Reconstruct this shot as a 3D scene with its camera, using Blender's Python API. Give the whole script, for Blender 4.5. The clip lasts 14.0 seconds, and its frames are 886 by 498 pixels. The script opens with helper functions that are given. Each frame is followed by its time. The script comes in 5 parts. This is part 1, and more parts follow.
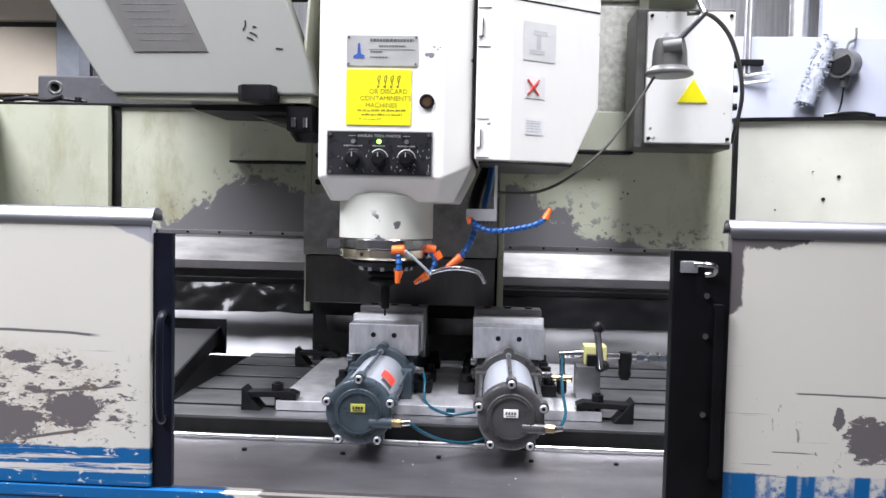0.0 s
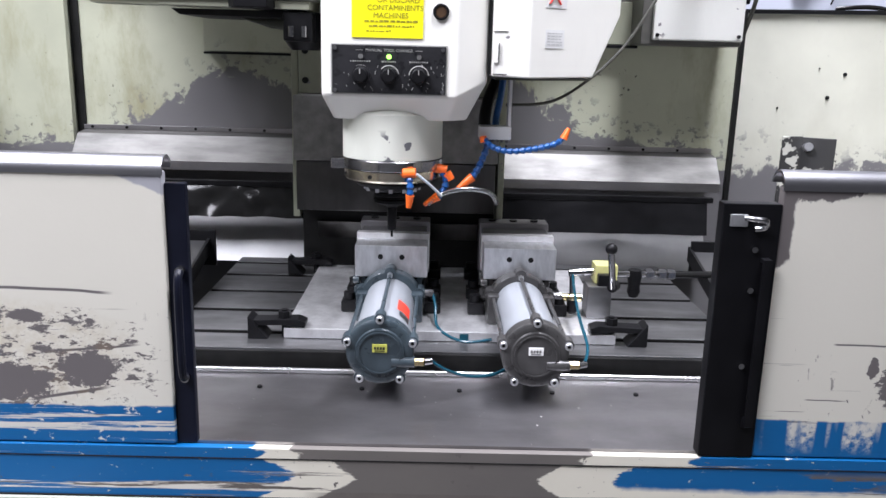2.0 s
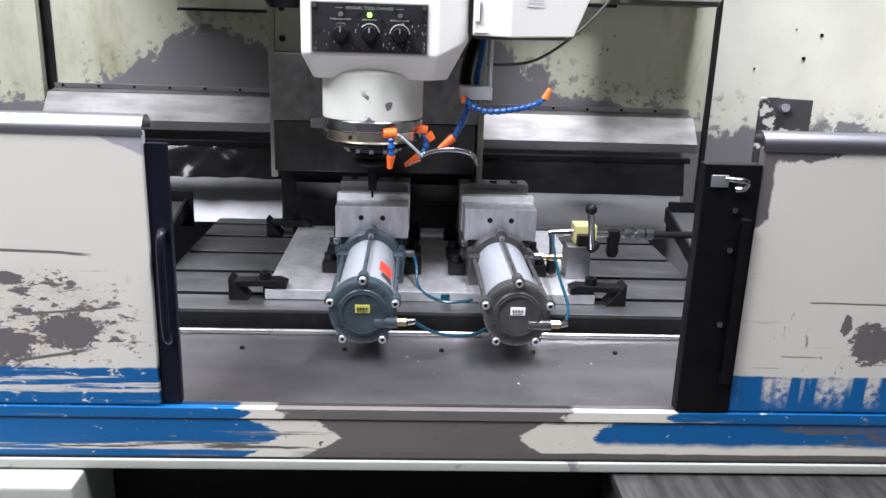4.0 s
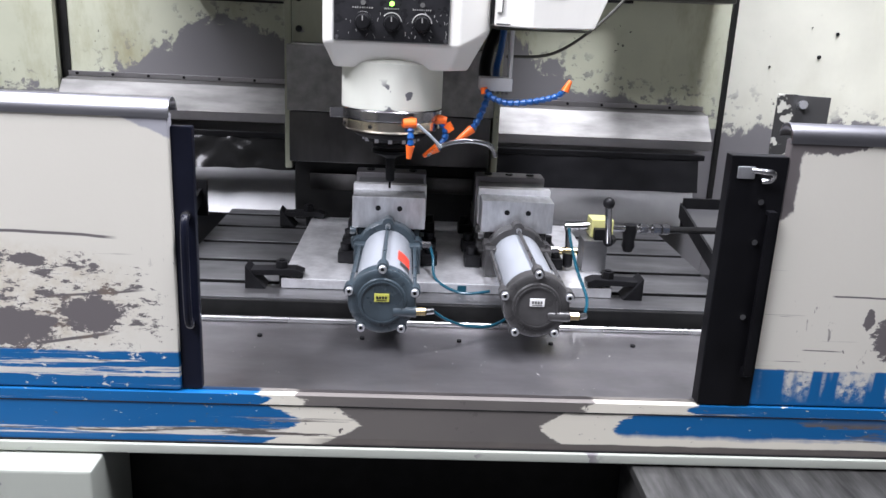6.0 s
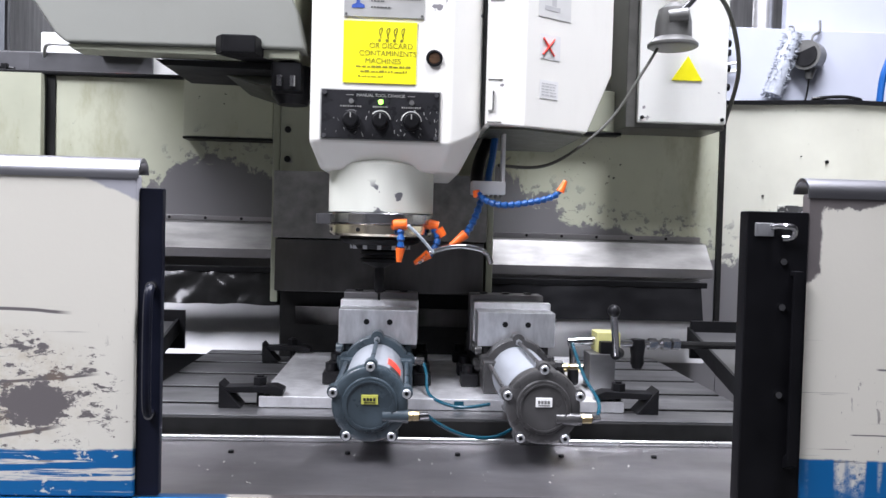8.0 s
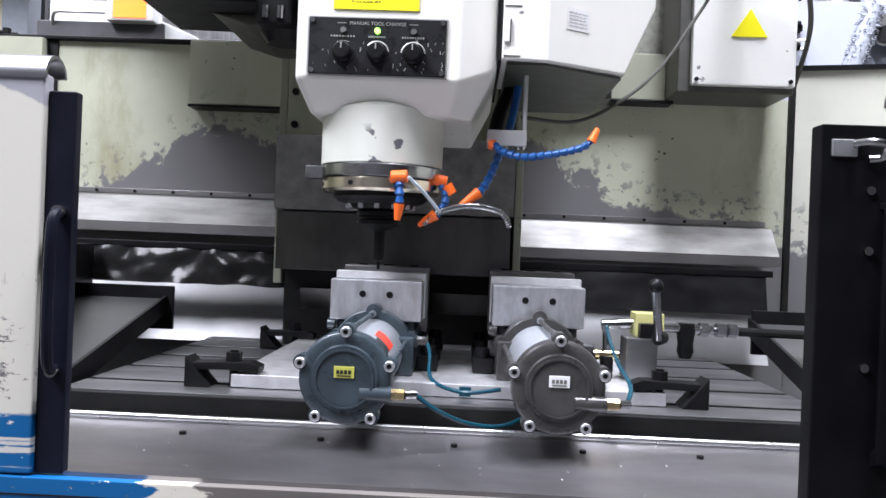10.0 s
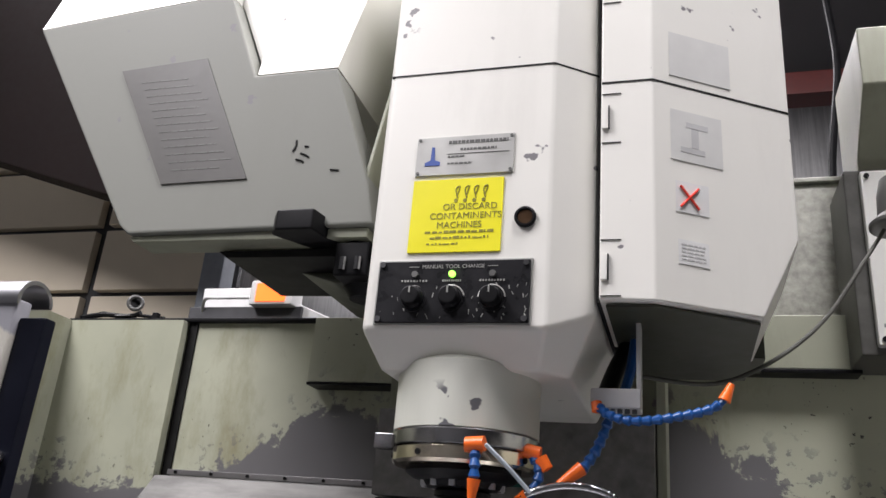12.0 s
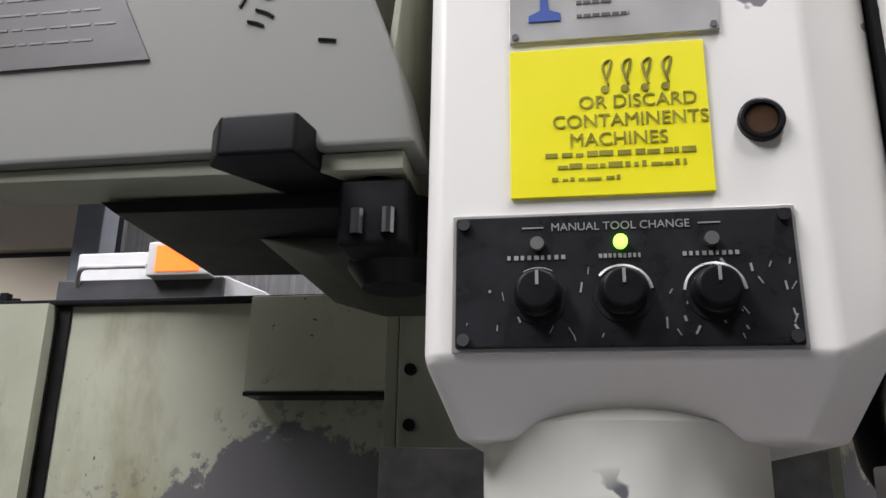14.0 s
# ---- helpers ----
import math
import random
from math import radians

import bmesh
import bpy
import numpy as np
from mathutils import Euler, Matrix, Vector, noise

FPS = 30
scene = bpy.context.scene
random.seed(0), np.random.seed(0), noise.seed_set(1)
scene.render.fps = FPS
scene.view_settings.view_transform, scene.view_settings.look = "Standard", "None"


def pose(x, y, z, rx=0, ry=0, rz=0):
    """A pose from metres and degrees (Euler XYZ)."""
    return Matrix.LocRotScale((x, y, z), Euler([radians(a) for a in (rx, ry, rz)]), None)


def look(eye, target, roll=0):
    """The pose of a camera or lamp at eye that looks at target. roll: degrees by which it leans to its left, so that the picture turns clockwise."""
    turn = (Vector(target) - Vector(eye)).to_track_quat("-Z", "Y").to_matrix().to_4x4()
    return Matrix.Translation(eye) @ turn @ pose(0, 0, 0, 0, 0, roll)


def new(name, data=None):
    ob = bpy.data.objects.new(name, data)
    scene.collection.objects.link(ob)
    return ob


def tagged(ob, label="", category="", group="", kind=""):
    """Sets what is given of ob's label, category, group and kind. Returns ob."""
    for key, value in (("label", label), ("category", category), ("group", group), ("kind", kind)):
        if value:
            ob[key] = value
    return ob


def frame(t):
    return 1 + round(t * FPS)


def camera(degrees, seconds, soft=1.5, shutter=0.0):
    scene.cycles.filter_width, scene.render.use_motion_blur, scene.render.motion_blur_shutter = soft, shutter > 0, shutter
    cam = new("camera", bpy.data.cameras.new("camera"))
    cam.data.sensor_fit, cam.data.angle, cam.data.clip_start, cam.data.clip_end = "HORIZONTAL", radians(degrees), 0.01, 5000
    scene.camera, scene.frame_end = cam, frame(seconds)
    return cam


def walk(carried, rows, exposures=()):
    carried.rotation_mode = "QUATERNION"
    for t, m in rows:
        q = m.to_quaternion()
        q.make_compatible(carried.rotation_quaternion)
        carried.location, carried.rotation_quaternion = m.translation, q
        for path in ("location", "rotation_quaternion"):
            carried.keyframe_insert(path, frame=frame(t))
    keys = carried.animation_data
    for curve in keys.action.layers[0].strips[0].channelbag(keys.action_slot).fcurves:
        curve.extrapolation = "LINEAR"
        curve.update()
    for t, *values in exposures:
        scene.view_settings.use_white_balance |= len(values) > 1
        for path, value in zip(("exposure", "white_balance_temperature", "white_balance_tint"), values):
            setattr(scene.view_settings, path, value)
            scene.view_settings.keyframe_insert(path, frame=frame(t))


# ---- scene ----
cam = camera(57.5, 14.0)
PATH = [
    (0, (0.1133, -1.2172, 1.2389), (0.0150, 0.3781, 1.1651), 1.23),
    (0.5, (0.0102, -1.1549, 1.2854), (0.0150, 0.4326, 1.0857), 1.36),
    (1, (-0.0476, -1.1566, 1.3540), (-0.0192, 0.4233, 1.1027), 0.77),
    (1.5, (-0.0290, -1.1430, 1.3675), (-0.0091, 0.4181, 1.0171), 1.55),
    (2, (-0.0253, -1.1280, 1.3814), (-0.0101, 0.4278, 1.0082), 1.48),
    (2.5, (-0.0257, -1.1300, 1.3886), (0.0105, 0.4188, 0.9887), 1.22),
    (3, (-0.0253, -1.1300, 1.3862), (0.0338, 0.4107, 0.9587), 1.64),
    (5.5, (-0.0744, -1.1314, 1.3781), (0.0023, 0.4014, 0.9259), 2.07),
    (6, (-0.0763, -1.1314, 1.3620), (-0.0052, 0.4035, 0.9158), 2.70),
    (6.5, (-0.0792, -1.1014, 1.2940), (-0.0141, 0.4798, 1.0582), 2.60),
    (7, (-0.0749, -1.0758, 1.2312), (0.0163, 0.5165, 1.1027), 1.87),
    (7.5, (-0.0710, -1.0616, 1.1892), (0.0117, 0.5345, 1.1138), 1.67),
    (10, (0.032, -0.828, 1.049), (-0.030, 1.171, 1.050), 2.30),
    (10.5, (0.119, -0.688, 1.017), (-0.332, 1.237, 1.320), 5.90),
    (11, (0.171, -0.629, 1.030), (-0.337, 1.219, 1.601), 4.80),
    (11.5, (0.170, -0.597, 1.024), (-0.415, 1.191, 1.705), 4.10),
    (12, (0.173, -0.580, 1.023), (-0.390, 1.202, 1.736), 4.90),
    (12.5, (0.180, -0.590, 1.031), (-0.378, 1.176, 1.784), 4.70),
    (13, (0.062, -0.432, 1.104), (-0.403, 1.377, 1.819), 2.20),
    (13.5, (-0.073, -0.214, 1.191), (-0.444, 1.640, 1.841), 2.00),
    (14, (-0.151, -0.102, 1.218), (-0.457, 1.782, 1.815), 1.00),
]
EXPOSURE = [(0.0, 0.35, 6150, 10), (1.0, 0.22, 6150, 10), (7.0, 0.3, 6150, 10), (10.0, 0.3, 6050, 10), (10.5, 0.55, 6300, 10), (11.0, 0.32, 6500, 10), (11.8, -0.32, 6600, 10), (12.5, -0.63, 6600, 10), (13.0, -0.72, 6600, 10), (14.0, -0.5, 6450, 10)]
walk(cam, [(t, look(eye, target, roll)) for t, eye, target, roll in PATH], EXPOSURE)
S = 0.8                                   # plan units to metres, about the door sill
SILL = 0.8
WORLD = Matrix.Translation((0, 0, SILL)) @ Matrix.Diagonal((S, S, S, 1)) @ Matrix.Translation((0, 0, -SILL))


def place(x, y, z):
    return WORLD @ Vector((x, y, z))


# ---- light ----
world = bpy.data.worlds.new("hall_air")
world.use_nodes = True
world.node_tree.nodes["Background"].inputs[0].default_value = (0.9, 0.95, 1.0, 1)
world.node_tree.nodes["Background"].inputs[1].default_value = 0.01
scene.world = world


def ceiling_lamp(x, y, z, w, d, power):
    data = bpy.data.lights.new("unseen_hall_light", "AREA")
    data.shape, data.size, data.size_y, data.energy = "RECTANGLE", w, d, power
    data.color = (0.98, 0.95, 1.0)
    lamp = new("unseen_hall_light", data)
    lamp.matrix_world = look((x, y, z), (x, y + 0.001, 0))
    return lamp


# overhead lamps, none in view; the second is added to brighten the beige door
for lx, ly, width, power in ((-2.3, -1.6, 1.3, 370), (-3.2, 1.7, 0.6, 62), (-2.0, 0.4, 0.6, 58), (0.75, 0.0, 0.6, 295), (-0.5, 3.4, 0.6, 100)):
    ceiling_lamp(lx, ly, 4.25, width, 2.2, power)


# ---- materials ----
def nodes_of(name):
    m = bpy.data.materials.new(name)
    m.use_nodes = True
    return m, m.node_tree, m.node_tree.nodes["Principled BSDF"]


class Net:
    """Small helper to wire procedural materials."""

    def __init__(self, name):
        self.m, self.t, self.out = nodes_of(name)
        self.pos = self.t.nodes.new("ShaderNodeNewGeometry").outputs["Position"]
        self.obj = self.t.nodes.new("ShaderNodeTexCoord").outputs["Object"]

    def n(self, kind, **sockets):
        node = self.t.nodes.new(kind)
        for key, value in sockets.items():
            self.put(node.inputs[key.replace("_", " ")], value)
        return node

    def put(self, socket, value):
        if isinstance(value, bpy.types.NodeSocket):
            self.t.links.new(value, socket)
        else:
            socket.default_value = value

    def noise(self, scale, detail=4, rough=0.55, stretch=(1, 1, 1), coord=None, distortion=0.0):
        mp = self.n("ShaderNodeMapping", Vector=coord or self.pos, Scale=stretch)
        nz = self.n("ShaderNodeTexNoise", Vector=mp.outputs[0], Scale=scale, Detail=detail, Roughness=rough, Distortion=distortion)
        return nz.outputs["Fac"]

    def ramp(self, fac, a, b):
        mr = self.n("ShaderNodeMapRange", Value=fac)
        mr.inputs[1].default_value, mr.inputs[2].default_value = a, b
        return mr.outputs[0]

    def math(self, op, a, b=0.0, clamp=True):
        node = self.t.nodes.new("ShaderNodeMath")
        node.operation, node.use_clamp = op, clamp
        self.put(node.inputs[0], a)
        self.put(node.inputs[1], b)
        return node.outputs[0]

    def mix(self, fac, a, b):
        node = self.t.nodes.new("ShaderNodeMix")
        node.data_type = "RGBA"
        self.put(node.inputs[0], fac)
        self.put(node.inputs[6], (*a, 1) if isinstance(a, tuple) else a)
        self.put(node.inputs[7], (*b, 1) if isinstance(b, tuple) else b)
        return node.outputs[2]

    def axis(self, which):
        return self.n("ShaderNodeSeparateXYZ", Vector=self.pos).outputs[which]

    def blob(self, cx, cz, rx, rz, rag, soft=0.06):
        """1 inside a ragged oval on an upright face, 0 outside."""
        u = self.math("MULTIPLY", self.math("SUBTRACT", self.axis(0), cx, False), 1 / rx, False)
        v = self.math("MULTIPLY", self.math("SUBTRACT", self.axis(2), cz, False), 1 / rz, False)
        d = self.math("ADD", self.math("MULTIPLY", u, u, False), self.math("MULTIPLY", v, v, False), False)
        return self.ramp(self.math("ADD", d, rag, False), 1.0 + soft, 1.0)

    def line(self, x0, z0, x1, z1, width, wob):
        """A thin scratch from one point to another on an upright face."""
        slope = (z1 - z0) / (x1 - x0)
        x, z = self.axis(0), self.axis(2)
        run = self.math("ADD", self.math("MULTIPLY", self.math("SUBTRACT", x, x0, False), slope, False), z0, False)
        off = self.math("ABSOLUTE", self.math("ADD", self.math("SUBTRACT", z, run, False), wob, False), 0, False)
        ends = self.math("MULTIPLY", self.ramp(x, x0, x0 + 0.006), self.ramp(x, x1, x1 - 0.02))
        return self.math("MULTIPLY", self.ramp(off, width, width * 0.6), ends)

    def finish(self, color, rough=0.5, metal=0.0, bump=None, strength=0.2, distance=0.002, coat=0.0):
        self.put(self.out.inputs["Base Color"], (*color, 1) if isinstance(color, tuple) else color)
        self.put(self.out.inputs["Roughness"], rough)
        self.put(self.out.inputs["Metallic"], metal)
        if coat:
            self.out.inputs["Coat Weight"].default_value = coat
        if bump is not None:
            b = self.n("ShaderNodeBump", Height=bump, Strength=strength, Distance=distance)
            self.t.links.new(b.outputs[0], self.out.inputs["Normal"])
        return self.m


def simple(name, color, rough=0.5, metal=0.0, vary=0.25, scale=30, bump=0.1):
    k = Net(name)
    nz = k.noise(scale, 5)
    big = k.noise(scale / 8, 3)
    both = k.math("ADD", k.math("MULTIPLY", nz, 0.5), k.math("MULTIPLY", big, 0.5))
    dark = tuple(c * (1 - vary) for c in color)
    light = tuple(min(1, c * (1 + vary)) for c in color)
    r = k.n("ShaderNodeMapRange", Value=nz)
    r.inputs[3].default_value, r.inputs[4].default_value = max(0.02, rough - 0.12), min(1, rough + 0.12)
    if max(color) < 0.025:                   # matt and oily blacks give little sheen
        k.out.inputs["Specular IOR Level"].default_value = 0.16
    return k.finish(k.mix(k.ramp(both, 0.3, 0.7), dark, light), r.outputs[0], metal, nz, bump)


def paint(name, base, rough=0.38, dirt=(0.16, 0.15, 0.12), amount=0.5, under=(0.2, 0.19, 0.2), chips=0.68):
    """Machine enamel with oily grime in streaks and small chips through to the primer."""
    k = Net(name)
    streak = k.noise(5, 6, 0.65, (1.5, 1.5, 0.35))
    cloud = k.noise(2.2, 4)
    grime = k.math("MULTIPLY", k.ramp(streak, 0.5, 0.8), k.ramp(cloud, 0.4, 0.75))
    tone = k.mix(k.ramp(cloud, 0.3, 0.7), tuple(c * 0.94 for c in base), base)
    c = k.mix(k.math("MULTIPLY", grime, amount), tone, dirt)
    spot = k.math("MULTIPLY", k.ramp(k.noise(26, 3, 0.5), chips, chips + 0.02), k.ramp(k.noise(6, 2), 0.5, 0.56))
    c = k.mix(spot, c, under)
    return k.finish(c, k.math("ADD", rough, k.math("MULTIPLY", cloud, 0.12)), 0, k.math("SUBTRACT", k.noise(60, 3), spot), 0.08)


def wall_paint(name="worn_green_enamel", base=(0.53, 0.545, 0.42), level=1.135, oily=0.7, rise=(0.18, 0.155)):
    """Pale green enamel, worn to grey primer in a ragged belt above the shelves, with oil specks."""
    k = Net(name)
    prim = (0.125, 0.122, 0.126)
    z = k.axis(2)
    x = k.axis(0)
    rag = k.noise(6.5, 10, 0.68, (1, 1, 1.2), distortion=0.5)
    # the worn belt climbs towards the column on either side
    hump = k.math("ADD", k.math("MULTIPLY", k.math("MULTIPLY", k.ramp(x, -1.02, -0.60), k.ramp(x, 0.0, -0.05)), rise[0], False), k.math("MULTIPLY", k.math("MULTIPLY", k.ramp(x, 0.57, 0.20), k.ramp(x, 0.0, 0.05)), rise[1], False), False)
    lift = k.math("SUBTRACT", k.math("MULTIPLY", k.math("SUBTRACT", 0.5, rag, False), 0.34, False), hump, False)
    edge = k.math("ADD", z, lift, False)
    worn = k.ramp(edge, level, level - 0.015)
    dots = k.math("MULTIPLY", k.ramp(k.noise(38, 4, 0.6), 0.56, 0.6), k.ramp(edge, level + 0.085, level - 0.005))
    worn = k.math("MAXIMUM", worn, dots)
    cloud = k.noise(2.4, 5)
    c = k.mix(k.ramp(cloud, 0.32, 0.7), tuple(v * 0.72 for v in base), base)
    oil = k.math("MULTIPLY", k.ramp(k.noise(5, 6, 0.7, (1, 1, 0.4)), 0.52, 0.75), oily)
    c = k.mix(oil, c, (0.2, 0.17, 0.06))
    speck = k.math("MULTIPLY", k.ramp(k.noise(70, 3), 0.66, 0.7), k.ramp(k.noise(5, 3), 0.52, 0.62))
    c = k.mix(speck, c, (0.06, 0.055, 0.05))
    c = k.mix(worn, c, k.mix(cloud, prim, tuple(v * 1.5 for v in prim)))
    return k.finish(c, k.math("ADD", 0.28, k.math("MULTIPLY", cloud, 0.2)), 0, k.math("SUBTRACT", k.noise(40, 3), worn), 0.1)


def door_paint(name):
    """Cream door enamel with scratches, bare patches, and a brushed-on blue belt along the foot."""
    k = Net(name)
    z, x = k.axis(2), k.axis(0)
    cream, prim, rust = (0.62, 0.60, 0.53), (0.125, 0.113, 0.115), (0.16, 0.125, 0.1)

    def centred(n, by):
        return k.math("MULTIPLY", k.math("SUBTRACT", n, 0.5, False), by, False)

    def all_of(*masks):
        out = masks[0]
        for m in masks[1:]:
            out = k.math("MULTIPLY", out, m)
        return out

    def any_of(*masks):
        out = masks[0]
        for m in masks[1:]:
            out = k.math("MAXIMUM", out, m)
        return out

    cloud = k.noise(2.0, 4)
    fine, rag, coarse = k.noise(60, 6, 0.7), k.noise(24, 9, 0.72, (0.7, 1, 1.3), distortion=0.8), k.noise(9, 5, 0.6)
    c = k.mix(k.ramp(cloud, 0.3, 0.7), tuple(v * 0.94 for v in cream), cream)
    left = k.ramp(x, 0.05, 0.0)
    # faint rust bleeding out round the flaked paint
    tint = all_of(k.blob(-0.72, 0.935, 0.22, 0.075, centred(coarse, 2.0), 0.9), k.ramp(fine, 0.35, 0.65), left)
    c = k.mix(k.math("MULTIPLY", tint, 0.4), c, (0.38, 0.31, 0.2))
    # flaked paint: large bare islands with crumbled rims, and a field of small chips
    torn = k.math("ADD", centred(rag, 3.2), centred(k.noise(85, 7, 0.75, (0.7, 1, 1.2)), 3.6), False)
    islands = any_of(k.blob(-0.69, 0.895, 0.12, 0.028, torn), k.blob(-0.535, 0.916, 0.042, 0.03, torn), k.blob(-0.617, 0.999, 0.026, 0.009, torn), k.blob(-0.86, 0.945, 0.10, 0.035, torn))
    islands = k.math("MAXIMUM", islands, any_of(k.blob(0.672, 0.915, 0.034, 0.036, torn), k.blob(0.627, 0.945, 0.008, 0.016, torn), k.blob(0.86, 0.93, 0.06, 0.04, torn)))
    field = any_of(k.blob(-0.70, 0.955, 0.21, 0.055, centred(coarse, 2.4), 0.8), k.math("MULTIPLY", k.blob(-0.60, 0.925, 0.17, 0.075, centred(coarse, 2.6), 0.8), 0.8))
    crumbs = k.ramp(k.math("ADD", k.noise(40, 9, 0.76, (0.6, 1, 1.5), distortion=0.15), k.math("MULTIPLY", field, 0.10), False), 0.622, 0.632)
    crumbs = all_of(crumbs, k.ramp(field, 0.15, 0.4))
    nick = all_of(k.ramp(k.noise(48, 5, 0.65, (1.4, 1, 0.7), distortion=0.9), 0.655, 0.665), k.ramp(k.noise(4.5, 3), 0.5, 0.56), k.ramp(z, 1.08, 1.0))
    wander = centred(k.noise(7, 3), 0.008)
    scratch = any_of(k.line(-1.2, 1.058, -0.488, 1.037, 0.0026, wander), k.line(-0.60, 0.944, -0.452, 0.958, 0.0022, wander), k.line(-0.62, 0.868, -0.498, 0.893, 0.003, wander), k.line(0.562, 0.982, 1.1, 0.979, 0.0017, wander), k.line(0.53, 0.893, 0.60, 0.894, 0.0011, wander))
    scuff = all_of(k.ramp(k.noise(12, 4, 0.5, (0.25, 1, 18)), 0.665, 0.675), k.ramp(k.noise(3, 2), 0.5, 0.55), k.ramp(z, 1.05, 0.99))
    bare = any_of(islands, crumbs, nick, scratch, scuff)
    c = k.mix(bare, c, k.mix(all_of(k.ramp(k.noise(14, 4), 0.5, 0.62), field, k.math("SUBTRACT", 1.0, islands)), prim, rust))
    # steel rubbed out below the lip, and down the free edge of the right-hand leaf
    jag = k.math("ADD", centred(k.noise(14, 7, 0.68), 0.03), centred(k.noise(75, 4, 0.7, (1, 1, 0.5)), 0.022), False)
    fall_l = k.math("MULTIPLY", k.ramp(x, -0.50, -0.405), 0.038, False)
    edge_l = k.math("SUBTRACT", 1.2165, k.math("MULTIPLY", fall_l, left), False)
    rub_l = all_of(k.ramp(k.math("SUBTRACT", k.math("ADD", z, k.math("MULTIPLY", jag, 0.35, False), False), edge_l, False), 0.0, 0.003), left)
    sag = k.math("MULTIPLY", k.ramp(x, 0.60, 0.53), 0.022, False)
    rub_r = k.ramp(k.math("ADD", k.math("ADD", z, jag, False), sag, False), 1.215, 1.218)
    flank = all_of(k.ramp(k.math("ADD", x, k.math("MULTIPLY", jag, 0.5, False), False), 0.484, 0.481), k.ramp(k.math("ADD", k.math("ADD", z, jag, False), k.math("MULTIPLY", x, -0.8, False), False), 0.722, 0.727))
    rub_r = all_of(k.math("MAXIMUM", rub_r, flank), k.math("SUBTRACT", 1.0, left))
    rub = k.math("MAXIMUM", rub_l, rub_r)
    c = k.mix(rub, c, k.mix(left, (0.12, 0.108, 0.108), (0.33, 0.33, 0.36)))
    # blue belt, brushed on and scraped
    zz = k.math("ADD", z, k.math("ADD", centred(k.noise(30, 4, 0.6), 0.008), centred(coarse, 0.010), False), False)
    blue = k.ramp(zz, 0.862, 0.8595)
    streaks = k.noise(10, 7, 0.7, (0.25, 1, 9))
    belt = k.math("MULTIPLY", k.ramp(z, 0.812, 0.822), k.ramp(z, 0.848, 0.838))
    lost_l = k.ramp(k.math("ADD", streaks, k.math("MULTIPLY", belt, 0.16), False), 0.615, 0.645)
    lost_l = any_of(lost_l, k.ramp(k.noise(70, 5, 0.7, (0.7, 1, 1.2)), 0.61, 0.64))
    stencil = k.ramp(k.noise(30, 2, 0.5, (1, 1, 0.12)), 0.50, 0.58)
    lost_r = all_of(stencil, k.ramp(k.math("ADD", k.noise(80, 5, 0.75), k.math("MULTIPLY", k.ramp(z, 0.82, 0.855), 0.12), False), 0.44, 0.60), k.ramp(z, 0.805, 0.825), k.ramp(x, 0.47, 0.50))
    lost = k.math("ADD", k.math("MULTIPLY", lost_l, left), k.math("MULTIPLY", lost_r, k.math("SUBTRACT", 1.0, left)))
    c = k.mix(k.math("MULTIPLY", blue, k.math("SUBTRACT", 1.0, k.math("MULTIPLY", lost, 0.9))), c, (0.002, 0.095, 0.275))
    c = k.mix(all_of(blue, lost, k.ramp(streaks, 0.66, 0.68), left), c, prim)
    return k.finish(c, k.math("ADD", 0.33, k.math("MULTIPLY", cloud, 0.2)), 0, k.math("SUBTRACT", k.noise(50, 3), bare), 0.14)


